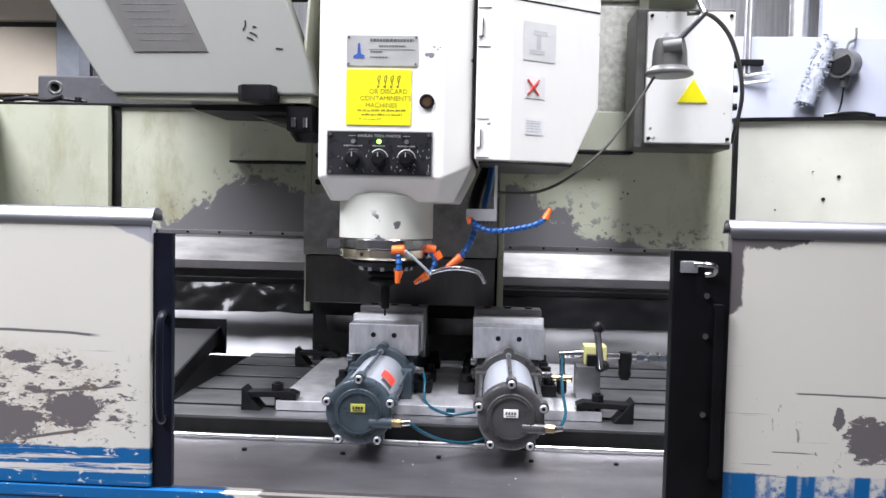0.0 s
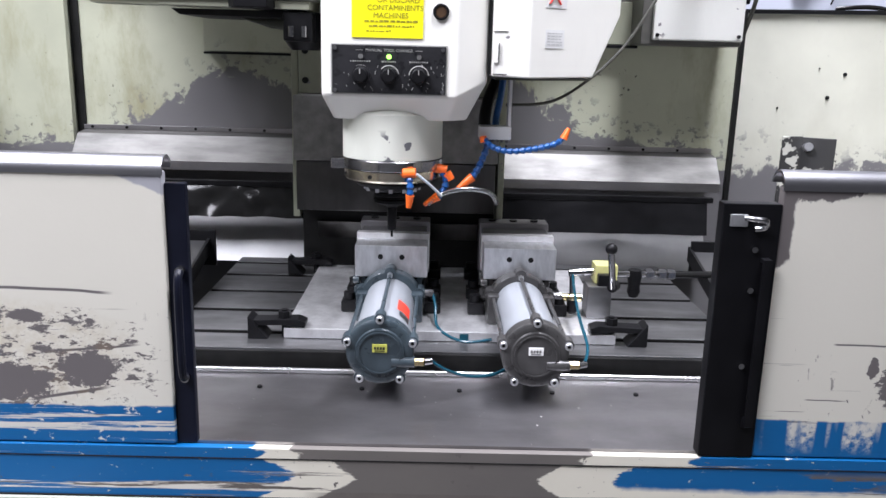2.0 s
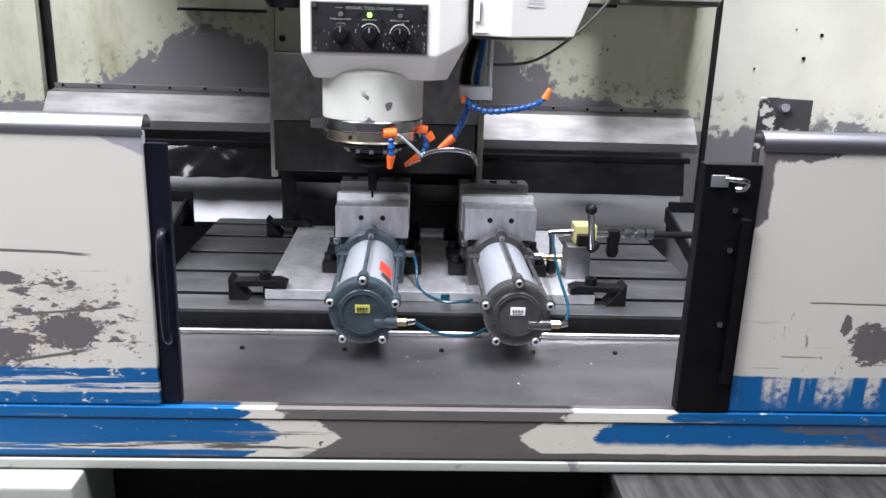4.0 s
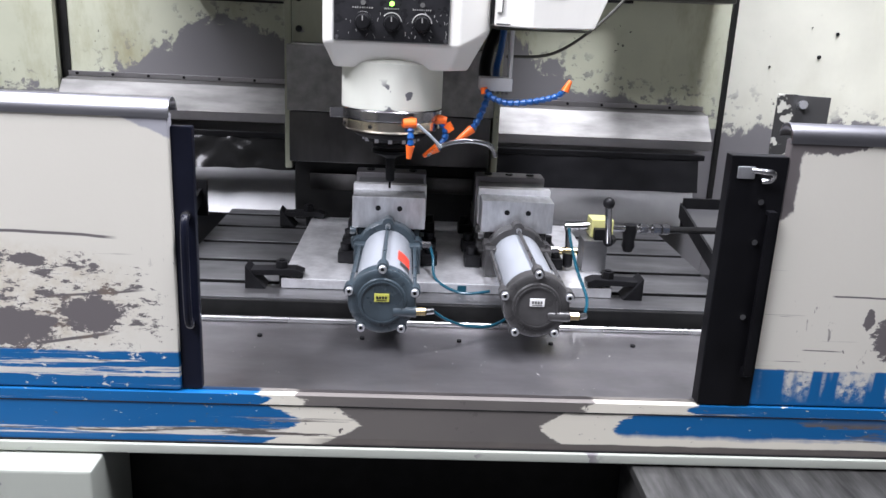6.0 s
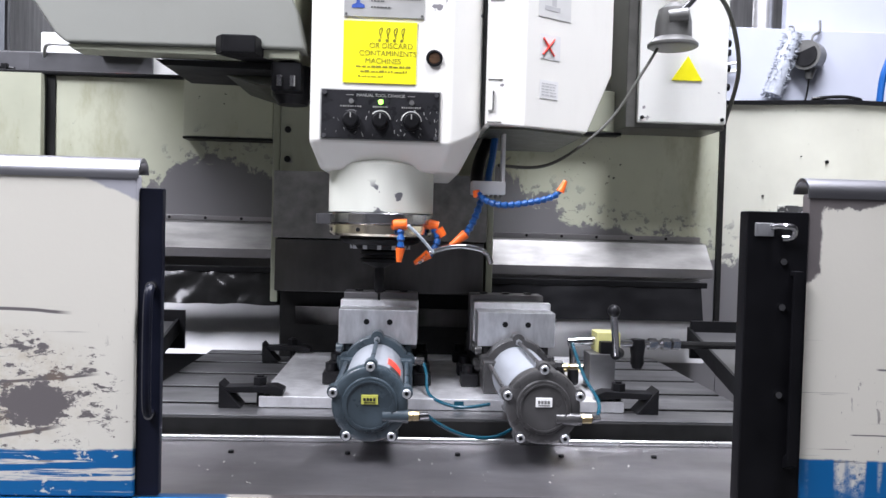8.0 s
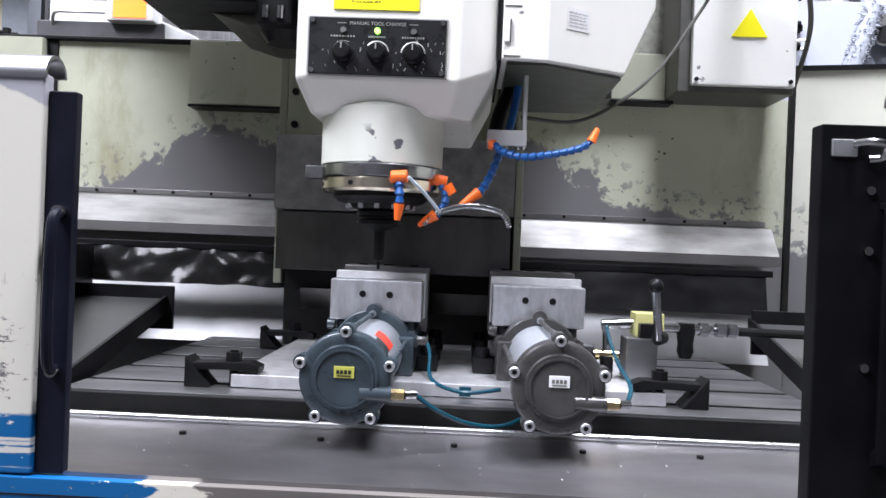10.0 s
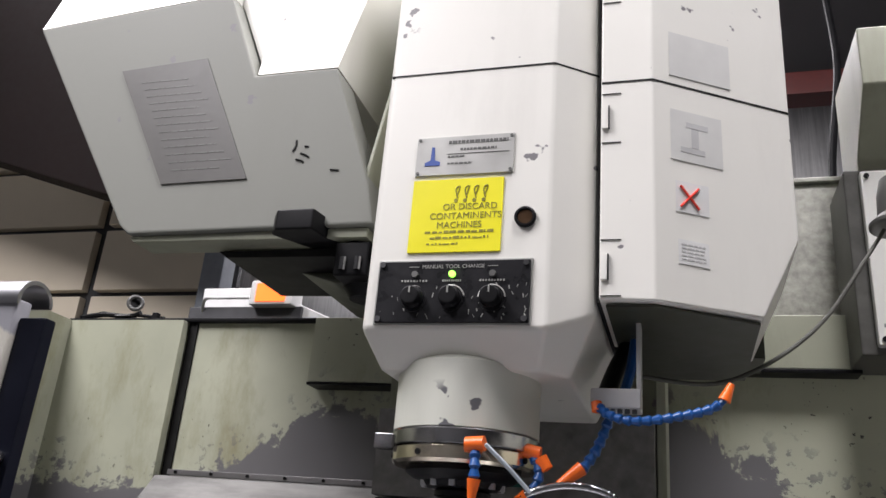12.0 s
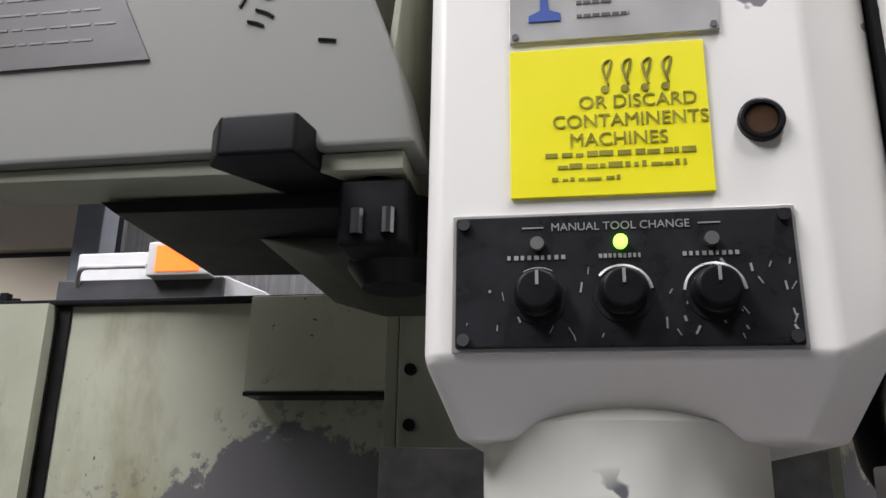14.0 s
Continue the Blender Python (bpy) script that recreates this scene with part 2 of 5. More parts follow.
def base_paint():
    """Front apron: blue at both ends, white rims, worn through to brown primer in the middle."""
    k = Net("apron_enamel")
    z, x = k.axis(2), k.axis(0)

    def centred(n, by):
        return k.math("MULTIPLY", k.math("SUBTRACT", n, 0.5, False), by, False)

    cloud = k.noise(2.5, 5)
    brush = k.math("ADD", centred(k.noise(13, 5, 0.6, (1, 1, 2.2)), 0.055), centred(k.noise(60, 4, 0.7, (0.6, 1, 2.5)), 0.03), False)
    left = k.ramp(x, 0.05, 0.0)
    right = k.math("SUBTRACT", 1.0, left)
    upper = k.ramp(z, 0.780, 0.782)
    off = k.math("SUBTRACT", z, 0.752, False)
    belly = k.math("MULTIPLY", k.math("MULTIPLY", off, off, False), 42.0, False)
    lip = k.math("MULTIPLY", k.math("ABSOLUTE", k.math("SUBTRACT", z, 0.789, False), 0, False), 1.6, False)
    curve = k.math("ADD", k.math("MULTIPLY", belly, k.math("SUBTRACT", 1.0, upper), False), k.math("MULTIPLY", lip, upper, False), False)
    out = k.math("SUBTRACT", k.math("ADD", k.math("ABSOLUTE", x, 0, False), brush, False), curve, False)

    def beyond(lower_l, upper_l, lower_r, upper_r):
        a = k.math("ADD", lower_l, k.math("MULTIPLY", upper, upper_l - lower_l, False), False)
        b = k.math("ADD", lower_r, k.math("MULTIPLY", upper, upper_r - lower_r, False), False)
        edge = k.math("ADD", k.math("MULTIPLY", a, left, False), k.math("MULTIPLY", b, right, False), False)
        return k.ramp(k.math("SUBTRACT", out, edge, False), 0.0, 0.005)

    prim = k.mix(k.ramp(cloud, 0.3, 0.7), (0.10, 0.092, 0.09), (0.15, 0.137, 0.124))
    white = beyond(0.145, 0.215, 0.143, 0.20)
    c = k.mix(white, prim, (0.66, 0.63, 0.54))
    blue = beyond(0.235, 0.275, 0.252, 0.365)
    streaks = k.noise(8, 7, 0.7, (0.2, 1, 11))
    low_r = k.ramp(k.math("ADD", z, centred(k.noise(12, 6, 0.65), 0.02), False), 0.738, 0.747)
    blue = k.math("MULTIPLY", blue, k.math("MAXIMUM", left, low_r))
    scrape = k.math("MULTIPLY", k.math("MULTIPLY", k.ramp(z, 0.724, 0.729), k.ramp(z, 0.744, 0.736)), left)
    scrape = k.math("MAXIMUM", scrape, k.math("MULTIPLY", k.math("MULTIPLY", k.ramp(z, 0.772, 0.776), k.ramp(z, 0.792, 0.785)), 0.35))
    lost = k.ramp(k.math("ADD", streaks, k.math("MULTIPLY", scrape, 0.17), False), 0.625, 0.655)
    lost = k.math("MAXIMUM", lost, k.ramp(k.noise(70, 5, 0.7, (0.6, 1, 1.3)), 0.645, 0.675))
    c = k.mix(k.math("MULTIPLY", blue, k.math("SUBTRACT", 1.0, k.math("MULTIPLY", lost, 0.9))), c, (0.002, 0.095, 0.275))
    worn = k.math("MULTIPLY", k.math("MULTIPLY", lost, white), k.ramp(k.noise(16, 5, 0.7, (0.3, 1, 5)), 0.5, 0.54))
    patch = k.math("MULTIPLY", k.ramp(k.noise(15, 8, 0.72, (0.3, 1, 2.6)), 0.50, 0.53), k.math("MULTIPLY", k.ramp(x, 0.46, 0.56), k.math("MULTIPLY", k.ramp(z, 0.744, 0.754), k.ramp(z, 0.780, 0.768))))
    worn = k.math("MAXIMUM", worn, patch)
    worn = k.math("MAXIMUM", worn, k.math("MULTIPLY", k.ramp(k.math("ADD", z, centred(k.noise(14, 5), 0.006), False), 0.7275, 0.726), k.math("MAXIMUM", right, k.ramp(x, -0.22, -0.16))))
    c = k.mix(worn, c, k.mix(k.noise(30, 4), (0.08, 0.07, 0.068), (0.14, 0.125, 0.11)))
    speck = k.math("MULTIPLY", k.ramp(k.noise(60, 4, 0.6), 0.66, 0.68), k.ramp(k.noise(6, 3), 0.5, 0.56))
    c = k.mix(speck, c, (0.1, 0.09, 0.085))
    return k.finish(c, k.math("ADD", 0.36, k.math("MULTIPLY", cloud, 0.2)), 0, k.math("SUBTRACT", k.noise(50, 3), worn), 0.12)


def metal(name, color, rough=0.3, brush=(1, 1, 1), contrast=0.25, scale=14, stain=0.35):
    k = Net(name)
    b = k.noise(scale, 6, 0.6, brush)
    cloud = k.noise(3.2, 5, 0.6)
    c = k.mix(k.ramp(b, 0.3, 0.7), tuple(v * (1 - contrast) for v in color), tuple(min(1, v * (1 + contrast)) for v in color))
    c = k.mix(k.math("MULTIPLY", k.ramp(cloud, 0.48, 0.72), stain), c, tuple(v * 0.35 for v in color))
    r = k.n("ShaderNodeMapRange", Value=cloud)
    r.inputs[3].default_value, r.inputs[4].default_value = max(0.05, rough - 0.13), rough + 0.17
    return k.finish(c, r.outputs[0], 1.0, b, 0.1, 0.001)


M_WALL = wall_paint()
M_SIDE = wall_paint("worn_cream_enamel", (0.64, 0.64, 0.55), 1.11, 0.15, (0.0, 0.0))
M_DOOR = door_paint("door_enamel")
M_APRON = base_paint()
M_HEAD = paint("white_machine_enamel", (0.82, 0.81, 0.76), 0.3, amount=0.25, chips=0.7)
M_NOSE = paint("nose_enamel", (0.66, 0.67, 0.6), 0.33, amount=0.4, under=(0.12, 0.12, 0.13), chips=0.615)
# magazine front: its shade is put into the colour, darker than the upper cover
M_MAG = paint("shaded_magazine_enamel", (0.23, 0.235, 0.21), 0.6, amount=0.35, chips=0.7)
M_GREEN_DIRTY = paint("oily_green_enamel", (0.33, 0.34, 0.26), 0.4, (0.05, 0.045, 0.02), 0.9)
M_BOX = paint("cabinet_enamel", (0.76, 0.76, 0.72), 0.4, amount=0.3)
M_TABLE = metal("ground_table_steel", (0.24, 0.24, 0.246), 0.44, (0.4, 2, 1), 0.3, 12, 0.65)
M_PLATE = metal("milled_plate_steel", (0.78, 0.78, 0.79), 0.5, (1, 1, 1), 0.2, 24, 0.3)
M_TRAY = metal("rolled_tray_steel", (0.28, 0.272, 0.282), 0.4, (0.6, 1.5, 1), 0.18, 8, 0.5)
M_STAINLESS = metal("brushed_stainless", (0.62, 0.62, 0.62), 0.27, (0.3, 2, 2), 0.16, 20, 0.35)
M_LEDGE = metal("stained_ledge_steel", (0.2, 0.197, 0.19), 0.6, (0.5, 2, 2), 0.25, 16, 0.6)
M_GALV = metal("scuffed_galvanised_sheet", (0.11, 0.109, 0.105), 0.6, (4, 0.5, 1), 0.5, 14, 0.6)
M_TAG = simple("yellow_green_tag", (0.45, 0.45, 0.08), 0.5, 0, 0.15)
M_COVERTOP = simple("speckled_cover_sheet", (0.2, 0.196, 0.19), 0.4, 0.4, 0.45, 40)
M_MAGPLATE = simple("grey_instruction_film", (0.085, 0.082, 0.076), 0.5, 0.0, 0.15, 60)
M_BLOCK = simple("bare_aluminium_block", (0.66, 0.66, 0.66), 0.38, 0.35, 0.08, 30)
M_CABINET = simple("dark_grey_cabinet_paint", (0.06, 0.06, 0.065), 0.45, 0, 0.2)
# darker copy of the oily green; the shade under parts is in its colour
M_UNDER = simple("oily_shaded_underside", (0.045, 0.048, 0.034), 0.4, 0, 0.4)
M_MATT = simple("matt_black_rubber", (0.006, 0.006, 0.007), 0.42, 0, 0.4, 20, 0.3)
M_FLAKED = paint("flaked_black_paint", (0.03, 0.03, 0.03), 0.45, amount=0.2, under=(0.45, 0.45, 0.4), chips=0.52)
M_SLIDE = simple("dull_stainless_slide", (0.36, 0.36, 0.365), 0.42, 0.2, 0.2, 12)
M_PLATED = simple("pale_yellow_plating", (0.62, 0.6, 0.25), 0.35, 0.3, 0.15)
M_GUARD = simple("oily_grey_guard_sheet", (0.05, 0.05, 0.052), 0.35, 0.2, 0.3, 12)
# electrical box body: the shade on its side is painted as a dark colour
M_BOXSIDE = simple("shaded_box_side", (0.09, 0.088, 0.08), 0.45, 0, 0.4, 30)
M_FOOT = paint("dirty_pale_grey_enamel", (0.4, 0.42, 0.37), 0.45, amount=0.8)
M_COVER = metal("way_cover_steel", (0.10, 0.098, 0.096), 0.3, (2.2, 1, 0.5), 0.3, 5, 0.85)
M_CHROME = metal("polished_chrome", (0.36, 0.36, 0.37), 0.2, (1, 1, 1), 0.08, 30, 0.1)
M_BRASS = metal("plated_brass", (0.75, 0.6, 0.32), 0.25, (1, 1, 1), 0.15, 30, 0.2)
M_RING = metal("turned_ring_steel", (0.62, 0.56, 0.45), 0.2, (1, 1, 1), 0.12, 30, 0.2)
M_FADED = simple("faded_print", (0.26, 0.24, 0.015), 0.5, 0, 0.5, 120)
M_ALU = metal("cast_aluminium", (0.72, 0.72, 0.72), 0.4, (1, 1, 1), 0.12, 30, 0.15)
M_JAW = metal("machined_jaw_steel", (0.68, 0.69, 0.71), 0.4, (3, 1, 1), 0.2, 20, 0.3)
M_BLACK = simple("black_oxide_steel", (0.009, 0.009, 0.010), 0.42, 0.2, 0.4)
M_STRIP = simple("black_door_edge_paint", (0.004, 0.004, 0.005), 0.42, 0.0, 0.5, 18)
M_BLUESTRIP = simple("blue_black_edge_paint", (0.006, 0.007, 0.014), 0.36, 0.0, 0.35, 18)
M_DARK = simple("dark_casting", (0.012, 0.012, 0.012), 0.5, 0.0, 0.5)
M_RUBBER = simple("oily_black_rubber", (0.012, 0.012, 0.012), 0.2, 0.0, 0.35, 16, 0.4)
M_GREYPAINT = simple("blue_grey_casting_paint", (0.031, 0.043, 0.052), 0.3, 0.0, 0.5, 30, 0.25)
M_BROWNPAINT = simple("oily_grey_casting_paint", (0.042, 0.041, 0.041), 0.3, 0.0, 0.5, 30, 0.25)
M_TUBE = simple("silver_cylinder_paint", (0.34, 0.36, 0.39), 0.34, 0.3, 0.06, 30, 0.05)
M_YELLOW = simple("yellow_label", (0.85, 0.78, 0.0), 0.45, 0, 0.04)
M_RED = simple("red_label", (0.75, 0.05, 0.03), 0.45, 0, 0.1)
M_WHITE = simple("white_label", (0.75, 0.75, 0.74), 0.45, 0, 0.06)
M_LABEL = simple("grey_label", (0.4, 0.4, 0.38), 0.35, 0.4, 0.12)
M_SILVER = simple("brushed_silver_plate", (0.5, 0.5, 0.48), 0.35, 0.4, 0.1)
M_INK = simple("black_ink", (0.02, 0.02, 0.02), 0.5, 0, 0.2)
M_BLUEINK = simple("blue_ink", (0.03, 0.08, 0.35), 0.5, 0, 0.2)
M_GREENPLATE = simple("green_label", (0.01, 0.09, 0.07), 0.4, 0, 0.2)
M_PANEL = simple("black_panel_film", (0.02, 0.02, 0.022), 0.3, 0, 0.4, 60)
M_LOCBLUE = simple("blue_hose_plastic", (0.006, 0.07, 0.26), 0.36, 0, 0.15)
M_LOCORANGE = simple("orange_nozzle_plastic", (0.95, 0.16, 0.02), 0.35, 0, 0.1)
M_HOSE = simple("teal_air_hose", (0.004, 0.045, 0.07), 0.25, 0, 0.15)
M_CABLE = simple("grey_cable", (0.06, 0.06, 0.05), 0.5, 0, 0.2)
M_TIE = simple("white_tie_plastic", (0.6, 0.68, 0.74), 0.4, 0, 0.05)
M_LAMP = simple("grey_lamp_enamel", (0.13, 0.13, 0.125), 0.4, 0.2, 0.3)
M_BRUSH = simple("grey_bristle", (0.3, 0.32, 0.36), 0.9, 0, 0.3, 80, 0.5)
M_FLOOR = simple("stained_concrete", (0.07, 0.07, 0.07), 0.5, 0, 0.4, 10)
M_HALL = simple("unseen_hall_grey", (0.13, 0.13, 0.135), 0.6, 0, 0.05, 6)
M_BEIGE = simple("beige_door_panel", (0.7, 0.62, 0.49), 0.6, 0, 0.06, 6)
M_BROWN = simple("brown_steel_beam", (0.005, 0.002, 0.0018), 0.75, 0, 0.25)
M_POST = simple("grey_post_paint", (0.25, 0.27, 0.3), 0.5, 0, 0.15)
M_FOIL = metal("foil_faced_sheet", (0.7, 0.7, 0.7), 0.4, (6, 6, 0.3), 0.2, 8, 0.25)
M_SPECKLED = simple("speckled_grey_enamel", (0.32, 0.32, 0.28), 0.5, 0, 0.5, 60, 0.3)
M_PALE = simple("pale_grey_film", (0.68, 0.68, 0.66), 0.4, 0.1, 0.06)
M_PRINT = simple("faint_grey_print", (0.5, 0.5, 0.5), 0.5, 0, 0.1)
M_BLUEWHITE = simple("blue_white_sheet", (0.42, 0.44, 0.51), 0.5, 0, 0.05, 8)
M_LIP = metal("worn_lip_steel", (0.34, 0.34, 0.36), 0.36, (0.3, 2, 2), 0.12, 20, 0.25)
M_GLASS = simple("oily_sight_glass", (0.06, 0.035, 0.02), 0.15, 0, 0.4, 60)
M_REDBEAM = simple("red_oxide_beam", (0.1, 0.015, 0.012), 0.5, 0, 0.2)


def lit(name, color, strength):
    m, t, b = nodes_of(name)
    b.inputs["Base Color"].default_value = (*color, 1)
    b.inputs["Emission Color"].default_value = (*color, 1)
    b.inputs["Emission Strength"].default_value = strength
    return m


M_GREENLED = lit("green_lamp", (0.35, 1.0, 0.1), 3)
M_SCREEN = lit("orange_display", (1.0, 0.16, 0.015), 2.4)


# ---- mesh helpers, in plan units ----
def box(bm, x0, x1, y0, y1, z0, z1, bevel=0.0, turn=None):
    r = bmesh.ops.create_cube(bm, size=1)
    m = Matrix.Translation(((x0 + x1) / 2, (y0 + y1) / 2, (z0 + z1) / 2))
    if turn:
        m = m @ turn
    bmesh.ops.transform(bm, matrix=m @ Matrix.Diagonal((x1 - x0, y1 - y0, z1 - z0, 1)), verts=r["verts"])
    if bevel:
        edges = list({e for v in r["verts"] for e in v.link_edges})
        bmesh.ops.bevel(bm, geom=edges, offset=bevel, segments=2, affect="EDGES", profile=0.5)
    return bm


def prism(bm, pts, axis, a, b, bevel=0.0):
    """A plate: an outline in the two other axes (in x, y, z order), from a to b along the axis."""
    def at(p, v):
        return {"x": (v, *p), "y": (p[0], v, p[1]), "z": (*p, v)}[axis]
    lo = [bm.verts.new(at(p, a)) for p in pts]
    hi = [bm.verts.new(at(p, b)) for p in pts]
    faces = [bm.faces.new(lo), bm.faces.new(hi)]
    for i in range(len(pts)):
        j = (i + 1) % len(pts)
        faces.append(bm.faces.new((lo[i], lo[j], hi[j], hi[i])))
    bmesh.ops.recalc_face_normals(bm, faces=faces)
    if bevel:
        edges = list({e for f in faces for e in f.edges})
        bmesh.ops.bevel(bm, geom=edges, offset=bevel, segments=2, affect="EDGES", profile=0.5)
    return bm


def rod(bm, p, q, r, r2=None, seg=20):
    p, q = Vector(p), Vector(q)
    d = q - p
    m = Matrix.Translation((p + q) / 2) @ d.to_track_quat("Z", "Y").to_matrix().to_4x4()
    bmesh.ops.create_cone(bm, cap_ends=True, segments=seg, radius1=r, radius2=r if r2 is None else r2, depth=d.length, matrix=m)
    return bm


def lathe(bm, profile, centre, seg=40):
    """A turned body on an upright axis: (radius, z) pairs."""
    rings = []
    for r, z in profile:
        rings.append([bm.verts.new((centre[0] + r * math.cos(2 * math.pi * i / seg), centre[1] + r * math.sin(2 * math.pi * i / seg), z)) for i in range(seg)])
    for a, b in zip(rings, rings[1:]):
        for i in range(seg):
            j = (i + 1) % seg
            bm.faces.new((a[i], a[j], b[j], b[i]))
    bm.faces.new(rings[0])
    bm.faces.new(rings[-1])
    bmesh.ops.recalc_face_normals(bm, faces=bm.faces[:])
    return bm


def lathe_y(bm, profile, centre, seg=40):
    """A turned body on a level axis towards the front: (radius, y) pairs, centre (x, z)."""
    rings = [[bm.verts.new((centre[0] + r * math.cos(2 * math.pi * i / seg), y, centre[1] + r * math.sin(2 * math.pi * i / seg))) for i in range(seg)] for r, y in profile]
    for a, b in zip(rings, rings[1:]):
        for i in range(seg):
            j = (i + 1) % seg
            bm.faces.new((a[i], a[j], b[j], b[i]))
    bm.faces.new(rings[0])
    bm.faces.new(rings[-1])
    bmesh.ops.recalc_face_normals(bm, faces=bm.faces[:])
    return bm


def lathe_x(bm, profile, centre, x, way=1, seg=20):
    """A turned boss on a level axis along x: (radius, height) pairs, centre (y, z)."""
    rings = [[bm.verts.new((x + way * h, centre[0] + r * math.cos(2 * math.pi * i / seg), centre[1] + r * math.sin(2 * math.pi * i / seg))) for i in range(seg)] for r, h in profile]
    for a, b in zip(rings, rings[1:]):
        for i in range(seg):
            j = (i + 1) % seg
            bm.faces.new((a[i], a[j], b[j], b[i]))
    bm.faces.new(rings[0])
    bm.faces.new(rings[-1])
    bmesh.ops.recalc_face_normals(bm, faces=bm.faces[:])
    return bm


def smooth_points(pts, steps=8):
    pts = [Vector(p) for p in pts]
    out = []
    for i in range(len(pts) - 1):
        p0, p1, p2, p3 = pts[max(i - 1, 0)], pts[i], pts[i + 1], pts[min(i + 2, len(pts) - 1)]
        for s in range(steps):
            t = s / steps
            out.append(0.5 * ((2 * p1) + (p2 - p0) * t + (2 * p0 - 5 * p1 + 4 * p2 - p3) * t * t + (3 * p1 - p0 - 3 * p2 + p3) * t ** 3))
    return out + [pts[-1]]


def tube(bm, pts, r, seg=10, steps=8, ripple=0.0):
    """A hose along a smooth line; ripple: how far every second ring stands out."""
    line = smooth_points(pts, steps)
    last, side = None, None
    for i, p in enumerate(line):
        d = (line[min(i + 1, len(line) - 1)] - line[max(i - 1, 0)]).normalized()
        side = d.cross(Vector((0.3, 0.2, 1))).normalized() if side is None else (side - d * side.dot(d)).normalized()
        up = d.cross(side)
        rr = r + (ripple if i % 2 else 0)
        ring = [bm.verts.new(p + rr * (math.cos(2 * math.pi * k / seg) * side + math.sin(2 * math.pi * k / seg) * up)) for k in range(seg)]
        if last:
            for k in range(seg):
                j = (k + 1) % seg
                bm.faces.new((last[k], last[j], ring[j], ring[k]))
        else:
            bm.faces.new(ring)
        last = ring
    bm.faces.new(last)
    bmesh.ops.recalc_face_normals(bm, faces=bm.faces[:])
    return bm


def hexnut(bm, p, q, r):
    return rod(bm, p, q, r, seg=6)


def part(name, bm, material, parent=None, label="", smooth=True):
    """Links a bmesh as one mesh object, under a thing or a part where one is given."""
    bmesh.ops.transform(bm, matrix=WORLD, verts=bm.verts[:])
    me = bpy.data.meshes.new(name)
    bm.to_mesh(me)
    bm.free()
    me.materials.append(material)
    if smooth:
        me.polygons.foreach_set("use_smooth", [True] * len(me.polygons))
        me.set_sharp_from_angle(angle=radians(35))
    ob = new(name, me)
    if smooth:                                # keeps large faces flat beside rounded edges
        ob.modifiers.new("flat_faces", "WEIGHTED_NORMAL").keep_sharp = True
    if parent:
        ob.parent = parent
        m = Matrix.Translation(parent.location) if parent.type == "EMPTY" else Matrix()
        ob.matrix_parent_inverse = m.inverted()
    if label:
        ob["label"] = label
    return ob


def thing(name, x, y, z, label, category, group=""):
    """An Empty at a thing's base, to carry its parts."""
    e = new(name)
    e.location = place(x, y, z)
    e.empty_display_size = 0.05
    return tagged(e, label, category, group)


def B():
    return bmesh.new()


def structure(name, bm, material, label, category="wall"):
    return tagged(part(name, bm, material), label, category, kind="structure")


# ---- hall ----
structure("floor", box(B(), -8, 8, -7, 6, -0.25, -0.2), M_FLOOR, "stained grey concrete shop floor", "floor")
# added ceiling and outer walls, out of view, dark to hold bounce light down
structure("ceiling", box(B(), -8, 8, -7, 6, 5.2, 5.3), M_HALL, "unseen hall ceiling, dark grey to limit bounce light", "ceiling")
structure("wall_south", box(B(), -8, 8, -7.1, -7, -0.2, 5.2), M_HALL, "unseen hall wall, dark grey to limit bounce light", "wall")
structure("wall_west", box(B(), -8.1, -8, -7, 6, -0.2, 5.2), M_HALL, "unseen hall wall, dark grey to limit bounce light", "wall")
structure("wall_east", box(B(), 8, 8.1, -7, 6, -0.2, 5.2), M_HALL, "unseen hall wall, dark grey to limit bounce light", "wall")
structure("wall_north", box(B(), -8, 8, 6, 6.1, -0.2, 5.2), M_FOIL, "foil-faced insulated hall wall", "wall")

# sectional door behind the machine
sec = tagged(new("door_1"), "beige sectional hall door with dark joints", "door", kind="structure")
for i in range(9):
    for j in range(3):
        z0, x0 = 0.265 + i * 0.435, -6.75 + j * 1.75
        part("panel", box(B(), x0, min(x0 + 1.67, -2.42), 3.2, 3.26, z0, z0 + 0.395, 0.006), M_BEIGE, sec)
part("backing", box(B(), -7.1, -2.3, 3.265, 3.3, -0.2, 4.6), M_CABINET, sec)
post = thing("door_post", -2.33, 3.1, -0.2, "grey steel door post behind the machine", "post")
part("post", box(B(), -2.41, -2.27, 3.05, 3.18, -0.2, 5.19, 0.01), M_POST, post)
beam = thing("overhead_beam", -2.6, 2.5, 2.6, "dark brown steel beam behind the machine", "beam")
part("beam", prism(B(), [(-7.9, 4.35), (-7.9, 5.19), (-1.2, 5.19), (-1.6, 2.40), (-2.77, 2.74), (-3.41, 2.94)], "y", 2.45, 2.6, 0.01), M_BROWN, beam)
mon = thing("machine_monitor", -1.0, 1.6, 1.0, "white machine cabinet with a glowing orange display", "monitor")
part("body", prism(B(), [(-1.40, -0.2), (-1.40, 1.90), (-1.17, 1.90), (-0.90, 1.79), (-0.87, 1.76), (-0.87, -0.2)], "y", 1.64, 1.95, 0.006), M_WHITE, mon)
part("front_plate", box(B(), -1.43, -1.0, 1.62, 1.637, -0.2, 1.825, 0.004), M_CABINET, mon, "dark front plate")
part("display", box(B(), -1.18, -1.02, 1.58, 1.66, 1.82, 1.905, 0.006), M_WHITE, mon)
